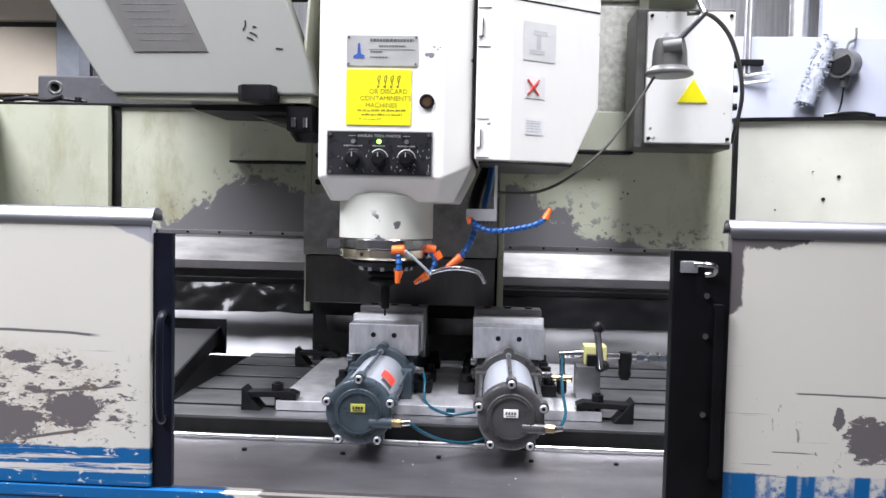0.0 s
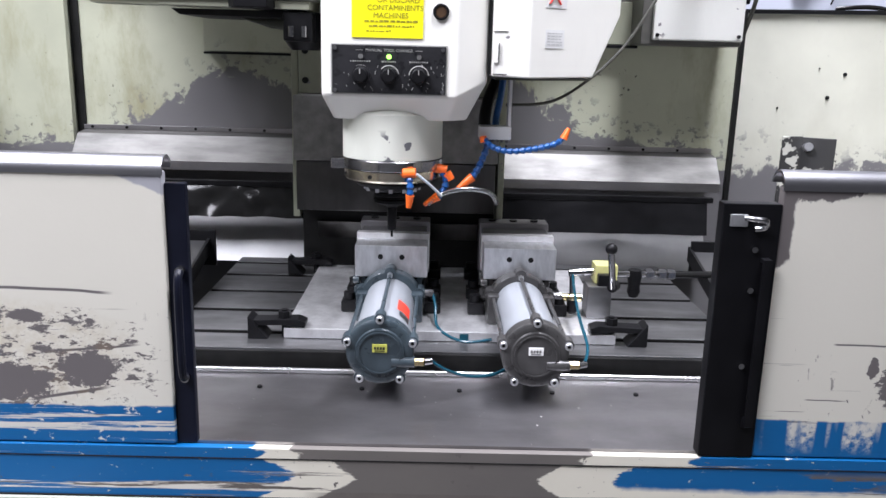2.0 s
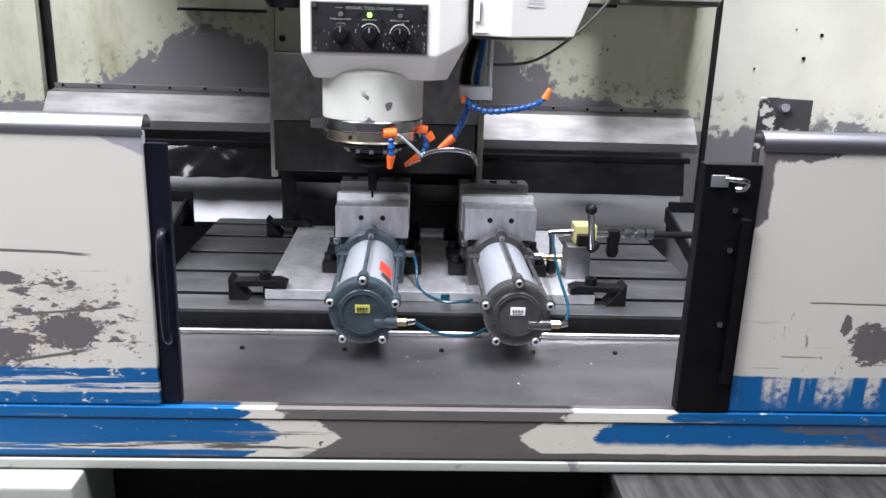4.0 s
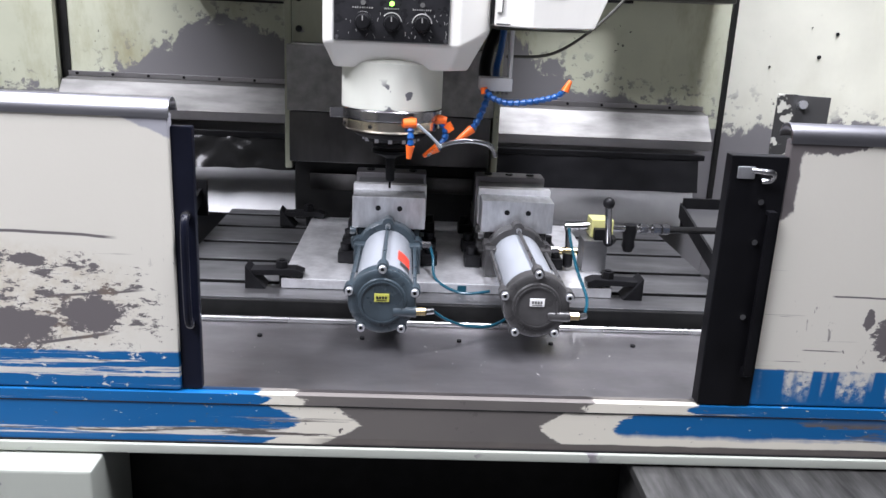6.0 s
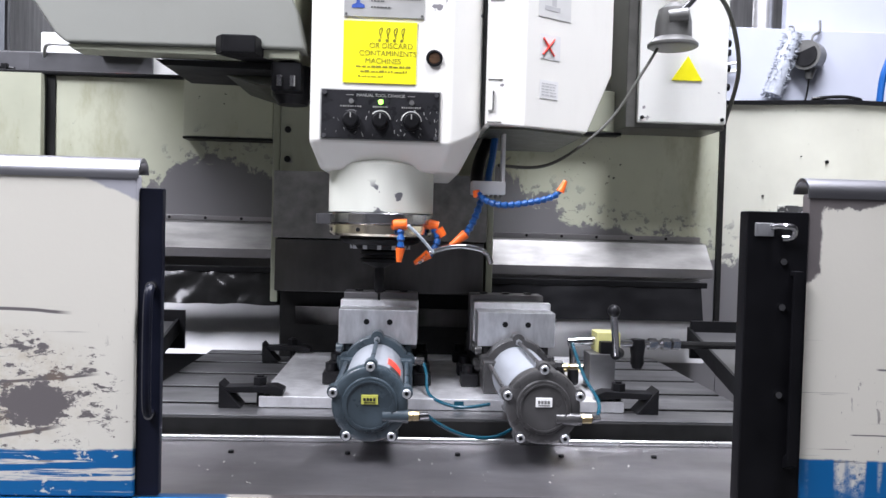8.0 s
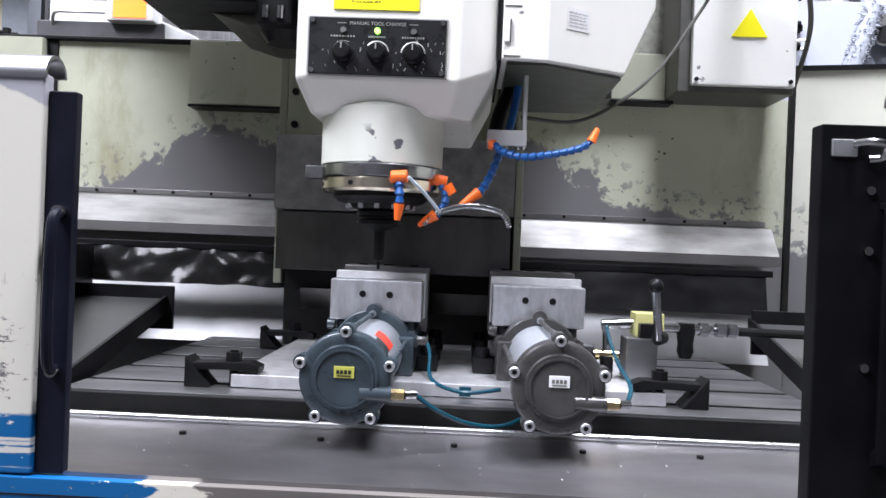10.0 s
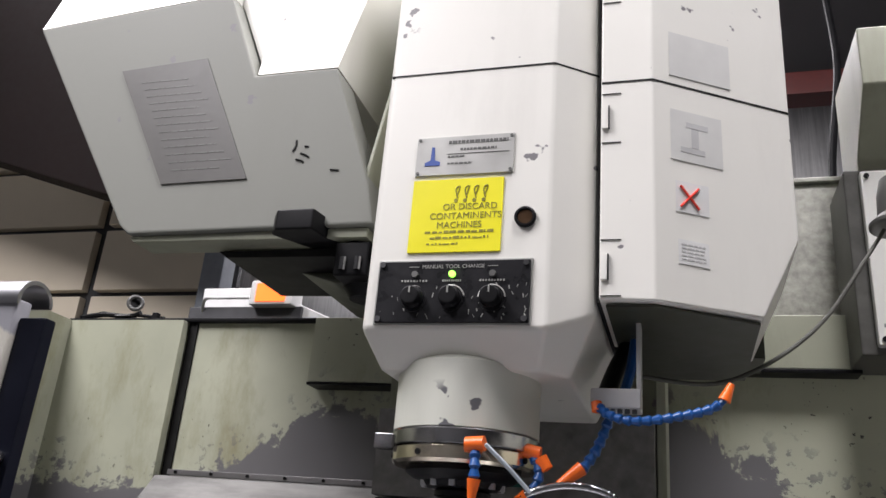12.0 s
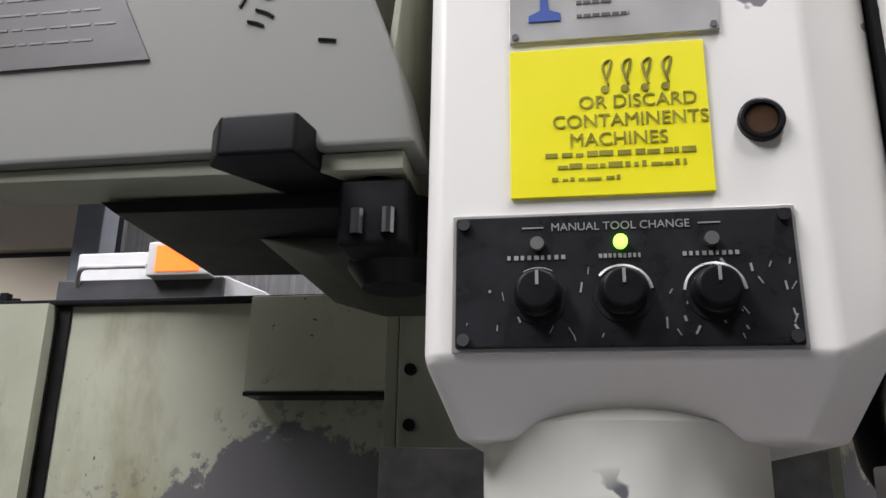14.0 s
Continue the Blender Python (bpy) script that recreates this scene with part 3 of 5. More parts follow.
part("screen", box(B(), -1.155, -1.045, 1.577, 1.579, 1.83, 1.893), M_SCREEN, mon, "glowing orange screen")
part("rail", tube(B(), [(-1.38, 1.63, 1.80), (-1.36, 1.60, 1.845), (-1.30, 1.60, 1.85), (-1.19, 1.60, 1.85)], 0.006, 8), M_ALU, mon)
dk = thing("dark_cabinet", -1.7, 2.9, -0.2, "dark grey machine cabinet behind the guard", "cabinet")
part("body", box(B(), -2.2, -0.75, 2.5, 3.0, -0.2, 2.0, 0.01), M_CABINET, dk)

white_panel = thing("white_panel", 1.9, 2.3, -0.2, "white painted panel behind the machine guard", "panel")
part("sheet", box(B(), 1.20, 3.9, 2.25, 2.3, -0.2, 2.17, 0.005), M_BLUEWHITE, white_panel)
part("sheet", box(B(), 1.62, 3.9, 2.31, 2.36, -0.2, 2.75, 0.005), M_BLUEWHITE, white_panel)
part("pipe", rod(B(), (1.55, 2.4, -0.2), (1.55, 2.4, 3.4), 0.045, seg=16), M_ALU, white_panel)
holder = thing("pipe_holder", 1.26, 2.24, 2.0, "black clip holding two thin upright pipes on the panel", "pipe holder")
part("clip", box(B(), 1.225, 1.335, 2.215, 2.249, 2.035, 2.062, 0.004), M_BLACK, holder)
for x in (1.255, 1.275):
    part("pipe", rod(B(), (x, 2.23, 2.0), (x, 2.23, 2.6), 0.007, seg=10), M_ALU, holder)
for z in (1.955, 1.99):
    part("hook", rod(B(), (1.24, 2.249, z), (1.36, 2.21, z + 0.012), 0.007, seg=8), M_PALE, holder)
rbeam = thing("red_girder", 1.5, 4.6, 4.2, "dark red roof girder on two posts", "beam")
part("girder", box(B(), -1.0, 7.0, 4.5, 4.7, 4.25, 4.43, 0.01), M_REDBEAM, rbeam)
for x in (-0.9, 6.9):
    part("post", box(B(), x - 0.08, x + 0.08, 4.52, 4.68, -0.2, 4.25, 0.01), M_REDBEAM, rbeam)
drop = thing("hanging_cable", 1.05, 3.5, 2.0, "dark cable hanging from the roof", "cable")
part("cable", tube(B(), [(1.10, 3.5, 5.19), (1.06, 3.5, 4.4), (1.08, 3.5, 3.8), (1.0, 3.5, 3.1), (1.02, 3.5, 2.2), (1.0, 3.5, -0.19)], 0.02, 8), M_BLACK, drop)

# ---- machine guard: walls round the table ----
structure("wall_back_left", box(B(), -1.36, -0.46, 1.45, 1.48, 0.5, 1.715), M_WALL, "pale green machine guard worn to grey primer", "wall")
structure("wall_back_far_left", box(B(), -1.72, -1.294, 1.41, 1.44, 0.5, 1.715), M_WALL, "pale green machine guard worn to grey primer", "wall")
# solid dark strip in place of the shadow beside the stepped panel
structure("trim_seam", box(B(), -1.292, -1.262, 1.444, 1.4495, 0.5, 1.714, 0.001), M_DARK, "dark strip for the shadowed joint of the machine guard", "trim")
structure("trim_top_left", box(B(), -1.75, -0.5, 1.43, 1.49, 1.715, 1.728, 0.003), M_BLACK, "dark capping of the machine guard", "trim")
structure("wall_side_left", box(B(), -1.75, -1.72, 0.02, 1.46, 0.5, 1.715), M_WALL, "pale green side guard of the machine", "wall")
structure("wall_back_right", box(B(), 0.17, 0.996, 1.42, 1.45, 0.5, 1.60), M_WALL, "pale green machine guard worn to grey primer", "wall")
structure("wall_side_right", prism(B(), [(1.0, 1.425), (1.0, 1.455), (1.40, 1.36), (1.72, 1.40), (1.72, 1.37), (1.395, 1.33)], "z", 0.5, 1.69), M_SIDE, "cream folded side guard worn to grey in patches", "wall")
structure("wall_outer_right", box(B(), 1.72, 1.75, 0.02, 1.46, 0.5, 1.69), M_SIDE, "cream outer guard of the machine", "wall")
structure("trim_top_right", prism(B(), [(0.985, 1.415), (0.985, 1.47), (1.40, 1.375), (1.72, 1.415), (1.72, 1.355), (1.395, 1.315)], "z", 1.69, 1.703), M_BLACK, "dark capping of the side guard", "trim")

structure("trim_corner", box(B(), 0.982, 0.9985, 1.402, 1.4195, 0.9, 1.698, 0.001), M_DARK, "dark open joint in the guard corner", "trim")
guard_screws = thing("guard_screws", 1.28, 1.36, 1.4, "black screw heads in the side guard", "screws")
for x, z, r in ((1.325, 1.498, 0.006), (1.28, 1.42, 0.0065), (1.13, 1.38, 0.0035), (1.245, 1.515, 0.0025)):
    y = 1.425 - (x - 1.0) * 0.2405
    part("screw", rod(B(), (x, y + 0.004, z), (x - 0.001, y - 0.004, z), r, seg=10), M_BLACK, guard_screws)

# ---- doors ----
def sliding_door(name, x0, x1, label):
    d = tagged(new(name), label, "door", kind="structure")
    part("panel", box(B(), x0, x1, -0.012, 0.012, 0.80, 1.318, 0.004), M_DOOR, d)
    # a roll of sheet open towards the machine
    arc = [radians(196 - 13 * q) for q in range(16)]
    prof = [(0.012 + 0.0275 * math.cos(a), 1.3185 + 0.0265 * math.sin(a)) for a in arc] + [(0.012 + 0.0225 * math.cos(a), 1.3185 + 0.0215 * math.sin(a)) for a in reversed(arc)]
    part("rolled_lip", prism(B(), prof, "x", x0 - 0.002, x1 + 0.002), M_LIP, d, "bare worn steel rolled lip")
    return d


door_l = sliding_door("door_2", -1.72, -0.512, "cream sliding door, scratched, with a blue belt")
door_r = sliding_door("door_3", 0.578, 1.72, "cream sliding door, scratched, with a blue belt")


def flat_bar(parent, x, z0, z1):
    part("handle", prism(B(), [(-0.034, z1), (-0.034, z0 + 0.01), (-0.014, z0), (-0.014, z0 + 0.02), (-0.027, z0 + 0.03), (-0.027, z1 - 0.008), (-0.014, z1 - 0.008), (-0.014, z1)], "x", x - 0.008, x + 0.008, 0.0015), M_STRIP, parent, "black flat bar handle")


def handle_bar(parent, x, z0, z1):
    h = part("handle", tube(B(), [(x, -0.005, z0), (x, -0.026, z0 + 0.015), (x, -0.03, (z0 + z1) / 2), (x, -0.026, z1 - 0.015), (x, -0.005, z1)], 0.0075), M_BLUESTRIP, parent, "dark painted bar handle")
    for z in (z0, z1):
        part("bolt", rod(B(), (x, -0.004, z), (x, -0.018, z), 0.008, seg=12), M_CHROME, parent)
    return h


part("edge_strip", box(B(), -0.512, -0.474, -0.004, 0.014, 0.80, 1.297, 0.003), M_BLUESTRIP, door_l, "dark blue-black door edge strip")
handle_bar(door_l, -0.488, 0.935, 1.14)
strip_r = part("edge_strip", box(B(), 0.474, 0.578, -0.016, 0.016, 0.80, 1.287, 0.003), M_STRIP, door_r, "black door edge plate")
flat_bar(door_r, 0.556, 0.86, 1.19)
part("latch_plate", box(B(), 0.486, 0.518, -0.020, -0.015, 1.246, 1.268, 0.002), M_JAW, door_r, "chrome latch plate")
part("latch_hook", tube(B(), [(0.512, -0.022, 1.262), (0.526, -0.036, 1.263), (0.543, -0.036, 1.26), (0.545, -0.026, 1.246), (0.53, -0.022, 1.243)], 0.0052), M_CHROME, door_r, "chrome latch hook")
for z in (1.205, 1.13, 0.985):
    part("bolt", rod(B(), (0.535, -0.014, z), (0.535, -0.022, z), 0.0055, seg=12), M_CHROME, door_r)

# ---- front apron and base ----
apron = tagged(new("front_panel"), "front apron with worn blue, white and brown paint", "panel", kind="structure")
part("sheet", box(B(), -1.72, 1.72, -0.0165, 0.0, 0.67, 0.798, 0.002), M_APRON, apron)
part("foot_joint", box(B(), -1.72, 1.72, -0.0195, -0.016, 0.6925, 0.6955), M_DARK, apron, "dark joint over the foot strip")
part("foot_strip", box(B(), -1.72, 1.72, -0.026, 0.02, 0.672, 0.692, 0.003), M_FOOT, apron, "pale grey foot strip")
part("joint", box(B(), -1.7, 1.7, -0.0178, -0.0155, 0.7755, 0.7773), M_DARK, apron)
structure("machine_base", box(B(), -1.7, 1.7, 0.12, 1.4, -0.2, 0.62), M_DARK, "dark oily machine base casting", "base")
tray = thing("drip_tray", -0.1, -0.05, 0.3, "black oily drip tray under the apron", "tray")
part("pan", box(B(), -0.655, 0.355, -0.16, 0.118, 0.36, 0.38, 0.004), M_RUBBER, tray)
part("lip", box(B(), -0.655, 0.355, -0.168, -0.16, 0.36, 0.42, 0.003), M_BLACK, tray)
blk = thing("coolant_tank", -1.1, 0.0, -0.2, "pale grey coolant tank under the apron", "tank")
part("body", box(B(), -1.72, -0.66, -0.085, 0.115, -0.2, 0.668, 0.008), M_FOOT, blk)
cnv = thing("chip_conveyor", 1.0, 0.0, -0.2, "galvanised chip conveyor cover under the apron", "conveyor")
part("cover", box(B(), 0.36, 1.72, -0.33, 0.115, 0.645, 0.667, 0.005), M_GALV, cnv)
part("trough", box(B(), 0.375, 1.705, -0.315, 0.10, 0.0, 0.644, 0.006), M_GALV, cnv)
part("rim", box(B(), 0.36, 1.72, -0.342, -0.331, 0.62, 0.67, 0.003), M_STAINLESS, cnv, "bright folded rim")
for x in (0.5, 1.6):
    for y in (-0.25, 0.03):
        part("foot", rod(B(), (x, y, -0.2), (x, y, 0.0), 0.03, seg=12), M_BLACK, cnv)

# sill tray
sill = tagged(new("sill_tray"), "grey steel tray between door sill and table", "tray", kind="structure")
part("sheet", box(B(), -1.1, 1.1, 0.004, 0.375, 0.775, 0.788, 0.002), M_TRAY, sill)
part("lip", rod(box(B(), -1.1, 1.1, 0.377, 0.385, 0.77, 0.792, 0.002), (-1.1, 0.381, 0.794), (1.1, 0.381, 0.794), 0.0065, seg=12), M_STAINLESS, sill, "bright worn lip")
part("upstand", box(B(), -0.9, 0.9, 0.001, 0.004, 0.775, 0.803), M_TRAY, sill)
for i in range(11):
    part("screw", rod(B(), (-0.45 + i * 0.09, 0.02, 0.787), (-0.45 + i * 0.09, 0.02, 0.791), 0.004, seg=8), M_BLACK, sill)
for x in (-0.42, -0.19, 0.03, 0.24, 0.43):
    part("screw", rod(B(), (x, 0.29, 0.787), (x, 0.29, 0.793), 0.006, seg=6), M_BLACK, sill)

bm = B()
for i in range(34):
    x, y = random.uniform(-0.46, 0.46), random.uniform(0.03, 0.37)
    a, l = random.uniform(0, 3.14), random.uniform(0.001, 0.0045)
    rod(bm, (x, y, 0.789), (x + l * math.cos(a), y + l * math.sin(a), 0.7895), 0.0008, 0.0004, 4)
chips = part("metal_chips", bm, M_LABEL)
tagged(chips, "scattered bright metal chips on the tray", "chips", kind="stuff")

# ---- table ----
TZ = 0.83
table = thing("machine_table", 0.0, 0.8, 0.7, "ground steel machine table with T-slots", "table")
slots = [0.545, 0.725, 0.905, 1.085, 1.235]
edges = [0.43] + slots + [1.31]
for a, b in zip(edges, edges[1:]):
    y0 = a + (0.013 if a != 0.43 else 0)
    y1 = b - (0.013 if b != 1.31 else 0)
    part("slat", box(B(), -0.70, 0.74, y0, y1, TZ - 0.055, TZ, 0.002), M_TABLE, table)
# thin dark liners carry the oil and the shade of the slots as colour
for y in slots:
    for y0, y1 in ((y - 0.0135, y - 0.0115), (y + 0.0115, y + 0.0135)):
        part("slot_wall", box(B(), -0.699, 0.739, y0, y1, TZ - 0.055, TZ - 0.002), M_DARK, table, "slot wall blackened for oil and shade")
part("body", box(B(), -0.70, 0.74, 0.43, 1.31, 0.74, TZ - 0.056, 0.003), M_DARK, table)
part("front_rail", box(B(), -0.70, 0.74, 0.42, 0.43, 0.76, TZ - 0.004, 0.002), M_DARK, table)

subplate = thing("fixture_plate", 0.02, 0.8, TZ, "milled steel fixture plate on the table", "plate")
part("plate", box(B(), -0.405, 0.425, 0.50, 1.13, TZ + 0.001, TZ + 0.027, 0.003), M_PLATE, subplate)
part("tape", box(B(), 0.034, 0.056, 0.4975, 0.4995, TZ + 0.004, TZ + 0.022), M_HOSE, subplate, "scrap of blue tape")
PZ = TZ + 0.028

# ---- back ledges, flaps, slides ----
def screw_row(parent, xs, y, z):
    for x in xs:
        part("screw", rod(B(), (x, y, z), (x, y - 0.005, z), 0.005, seg=8), M_BLACK, parent)


def ledge(name, x0, x1, dy, dz):
    o = thing(name, (x0 + x1) / 2, 1.38 + dy, 1.2 + dz, "bright sheet steel ledge over the chip flap", "ledge")
    part("sheet", prism(B(), [(1.449 + dy, 1.245 + dz), (1.385 + dy, 1.238 + dz), (1.315 + dy, 1.158 + dz), (1.315 + dy, 1.145 + dz), (1.322 + dy, 1.145 + dz), (1.39 + dy, 1.228 + dz), (1.449 + dy, 1.234 + dz)], "x", x0, x1, 0.0015), M_LEDGE, o)
    part("back_strip", box(B(), x0, x1, 1.442 + dy, 1.4495 + dy, 1.246 + dz, 1.262 + dz, 0.001), M_TRAY, o, "grey fixing strip")
    screw_row(o, [x0 + 0.03 + i * 0.12 for i in range(int((x1 - x0) / 0.12))], 1.442 + dy, 1.254 + dz)
    part("front_lip", box(B(), x0, x1, 1.312 + dy, 1.3145 + dy, 1.128 + dz, 1.158 + dz, 0.0008), M_TRAY, o)
    return o


ledge("back_ledge", -1.27, -0.475, 0, 0)
ledge("back_ledge", 0.175, 0.925, -0.03, -0.03)


def flap(name, x0, x1, y, z0, z1, wave, label, mat):
    o = thing(name, (x0 + x1) / 2, y, z0, label, "flap")
    bm = B()
    nx, nz = 48, 8
    grid = []
    for k in range(2):
        for i in range(nx + 1):
            for j in range(nz + 1):
                u, v = i / nx, j / nz
                dx = noise.noise(Vector((u * 9, v * 2.2, 3.1))) * wave + noise.noise(Vector((u * 22, v * 4, 8.1))) * wave * 0.4
                grid.append(bm.verts.new((x0 + (x1 - x0) * u, y - 0.03 * (1 - v) + dx + k * 0.006, z0 + (z1 - z0) * v + noise.noise(Vector((u * 7, 0, 1))) * wave * 0.4)))
    n = (nx + 1) * (nz + 1)
    for k in range(2):
        for i in range(nx):
            for j in range(nz):
                a = k * n + i * (nz + 1) + j
                bm.faces.new((grid[a], grid[a + 1], grid[a + nz + 2], grid[a + nz + 1]))
    for i in range(nx):
        for j in (0, nz):
            a = i * (nz + 1) + j
            bm.faces.new((grid[a], grid[a + nz + 1], grid[n + a + nz + 1], grid[n + a]))
    for i in (0, nx):
        for j in range(nz):
            a = i * (nz + 1) + j
            bm.faces.new((grid[a], grid[a + 1], grid[n + a + 1], grid[n + a]))
    bmesh.ops.recalc_face_normals(bm, faces=bm.faces[:])
    part("sheet", bm, mat, o)
    part("clamp_bar", box(B(), x0, x1 + 0.02, y - 0.004, y + 0.02, z1 - 0.006, z1 + 0.012, 0.002), M_BLACK, o)
    return o


flap("rubber_flap", -1.10, -0.47, 1.27, 0.985, 1.09, 0.012, "wrinkled oily black rubber chip flap", M_RUBBER)
flap("rubber_flap", 0.17, 0.87, 1.24, 0.965, 1.075, 0.004, "flat black rubber chip flap", M_MATT)
slide = thing("chip_slide", 0.0, 1.36, 0.82, "bright stainless chip slide behind the table", "slide")
part("sheet", prism(B(), [(1.312, 0.815), (1.436, 1.02), (1.444, 1.02), (1.32, 0.815)], "x", -1.25, -0.42), M_SLIDE, slide)
part("sheet", prism(B(), [(1.312, 0.815), (1.408, 0.975), (1.416, 0.975), (1.32, 0.815)], "x", 0.15, 0.915), M_SLIDE, slide)

part("sheet", prism(B(), [(1.25, 0.815), (1.175, 0.99), (1.18, 0.99), (1.256, 0.815)], "x", -0.418, 0.148), M_COVER, slide, "dark oily sheet under the column")

# left and right chip guards beside the table
def chip_guard(x0, x1, sgn, label):
    o = thing("chip_guard", (x0 + x1) / 2, 0.8, 0.7, label, "guard")
    part("top", prism(B(), [(0.40, 0.818), (1.02, 0.962), (1.02, 0.955), (0.40, 0.811)], "x", x0, x1), M_GUARD, o)
    xe = x1 if sgn > 0 else x0
    part("cheek", prism(B(), [(0.40, 0.775), (0.40, 0.825), (1.02, 0.97), (1.02, 0.925)], "x", xe - 0.004, xe + 0.004), M_BLACK, o)
    part("upright", box(B(), x0, x1 + 0.02, 1.0, 1.012, 0.88, 0.99, 0.002), M_BLACK, o)
    return o


chip_guard(-1.0, -0.725, 1, "dark sloping chip guard beside the table")
chip_guard(0.755, 1.08, -1, "dark sloping chip guard beside the table")
lg = thing("inner_guard", -0.92, 0.8, 0.8, "black oily inner guard plate beside the table", "guard")
part("plate", prism(B(), [(-1.02, 1.22), (-0.83, 0.38), (-0.845, 0.377), (-1.035, 1.22)], "z", 0.79, 1.088, 0.002), M_BLACK, lg)
part("plate", box(B(), -1.25, -1.022, 1.222, 1.23, 0.86, 1.088, 0.002), M_BLACK, lg)
screws_at = ((-1.0, 1.13, 0.97), (-0.9, 0.69, 0.97))
for x, y, z in screws_at:
    part("screw", rod(B(), (x - 0.01, y, z), (x + 0.006, y, z), 0.006, seg=8), M_CHROME, lg)

# ---- column and way covers ----
col = thing("column", -0.15, 1.6, 0.0, "dark oily machine column", "column")
part("casting", box(B(), -0.47, 0.17, 1.20, 2.1, 0.3, 2.6, 0.01), M_DARK, col)
cover = thing("way_cover", -0.15, 1.12, 1.0, "telescopic steel way covers streaked with oil", "cover")
part("sheet", box(B(), -0.475, 0.155, 1.075, 1.2, 1.202, 1.398, 0.003), M_COVERTOP, cover, "speckled grey top cover sheet")
part("sheet", box(B(), -0.47, 0.15, 1.09, 1.2, 1.043, 1.198, 0.003), M_COVER, cover)
part("column_plate", box(B(), -0.474, 0.165, 1.185, 1.199, 1.40, 2.5, 0.003), M_GREEN_DIRTY, cover, "oily pale green column plate")
for z in (1.44, 1.53, 1.64):
    part("bolt", rod(B(), (-0.452, 1.185, z), (-0.452, 1.176, z), 0.010, seg=12), M_BLACK, cover)
part("label_plate", box(B(), -0.215, -0.125, 1.071, 1.0745, 1.235, 1.28, 0.001), M_GREENPLATE, cover, "small green name plate")
for i in range(3):
    part("print", box(B(), -0.205, -0.135, 1.0695, 1.0708, 1.243 + i * 0.012, 1.248 + i * 0.012), M_WHITE, cover)
part("edge_rail", box(B(), 0.158, 0.178, 1.10, 1.41, 0.9, 1.9, 0.003), M_GREEN_DIRTY, cover, "oily green edge rail")
part("edge_rail", box(B(), -0.50, -0.478, 1.2, 1.448, 1.0, 1.72, 0.003), M_GREEN_DIRTY, cover, "oily green edge rail")

sp = thing("guard_block", -0.69, 1.42, 1.52, "projecting pale green guard box with a worn patch", "box")
part("box", box(B(), -0.822, -0.53, 1.375, 1.449, 1.52, 1.712, 0.004), M_WALL, sp)
part("shadow_gap", box(B(), -0.822, -0.53, 1.372, 1.449, 1.512, 1.5195, 0.001), M_BLACK, sp)
rl = thing("guard_ledge", 0.4, 1.4, 1.57, "oily grey ledge on the machine guard", "ledge")
part("box", box(B(), 0.185, 0.62, 1.36, 1.419, 1.575, 1.712, 0.004), M_GREEN_DIRTY, rl)
part("rim", box(B(), 0.185, 0.625, 1.355, 1.42, 1.565, 1.574, 0.002), M_BLACK, rl)
gb = thing("speckled_cabinet", 0.5, 1.6, 1.71, "speckled grey cabinet behind the guard", "cabinet")
part("body", box(B(), 0.40, 0.66, 1.466, 1.9, -0.2, 2.12, 0.006), M_SPECKLED, gb)
part("front_panel", box(B(), 0.402, 0.658, 1.458, 1.4655, 1.60, 2.10, 0.003), M_SPECKLED, gb)
part("lid", box(B(), 0.395, 0.665, 1.455, 1.905, 2.1205, 2.135, 0.003), M_SPECKLED, gb)

# ---- spindle head ----
head = thing("spindle_head", -0.12, 0.8, 1.3, "white machine spindle head with labels and control panel", "spindle head")


def loft(bm, rings, bevel=0.0):
    """A closed body through rings of points, one over the other."""
    rows = [[bm.verts.new(p) for p in ring] for ring in rings]
    n = len(rows[0])
    for a, b in zip(rows, rows[1:]):
        for i in range(n):
            bm.faces.new((a[i], a[(i + 1) % n], b[(i + 1) % n], b[i]))
    bm.faces.new(rows[0]), bm.faces.new(rows[-1])
    bmesh.ops.recalc_face_normals(bm, faces=bm.faces[:])
    if bevel:
        bmesh.ops.bevel(bm, geom=bm.edges[:], offset=bevel, segments=3, affect="EDGES", profile=0.5)
    return bm


plan_outline = [(-0.307, 1.05), (-0.307, 0.512), (-0.296, 0.50), (0.010, 0.50), (0.083, 0.556), (0.083, 1.05)]
waist_z = [1.43, 1.43, 1.43, 1.43, 1.468, 1.468]
foot_outline = [(-0.286, 1.04), (-0.286, 0.572), (-0.274, 0.558), (-0.01, 0.558), (0.036, 0.60), (0.036, 1.04)]
part("body", loft(B(), [[(x, y, 1.372) for x, y in foot_outline], [(x, y, z) for (x, y), z in zip(plan_outline, waist_z)], [(x, y, 2.6) for x, y in plan_outline]], 0.006), M_HEAD, head)
part("cover_seam", prism(B(), [(-0.3, 0.4992), (0.0095, 0.4992), (0.0825, 0.5545), (0.0825, 0.5585), (0.009, 0.503), (-0.3, 0.503)], "z", 1.921, 1.9245), M_DARK, head, "dark seam under the upper cover")
NX, NY = -0.146, 0.645
part("nose", lathe(B(), [(0.105, 1.40), (0.124, 1.385), (0.1255, 1.37), (0.1255, 1.276), (0.10, 1.274)], (NX, NY), 64), M_NOSE, head, "grey-white spindle nose with paint chips")
part("ring", lathe(B(), [(0.11, 1.276), (0.125, 1.2745), (0.127, 1.272), (0.127, 1.2515), (0.1255, 1.249), (0.11, 1.248)], (NX, NY), 64), M_CHROME, head, "bright steel spindle ring")
part("ring", lathe(B(), [(0.11, 1.2475), (0.1225, 1.247), (0.1235, 1.245), (0.1235, 1.226), (0.119, 1.2205), (0.09, 1.219)], (NX, NY), 64), M_RING, head, "brass-coloured lower spindle ring")
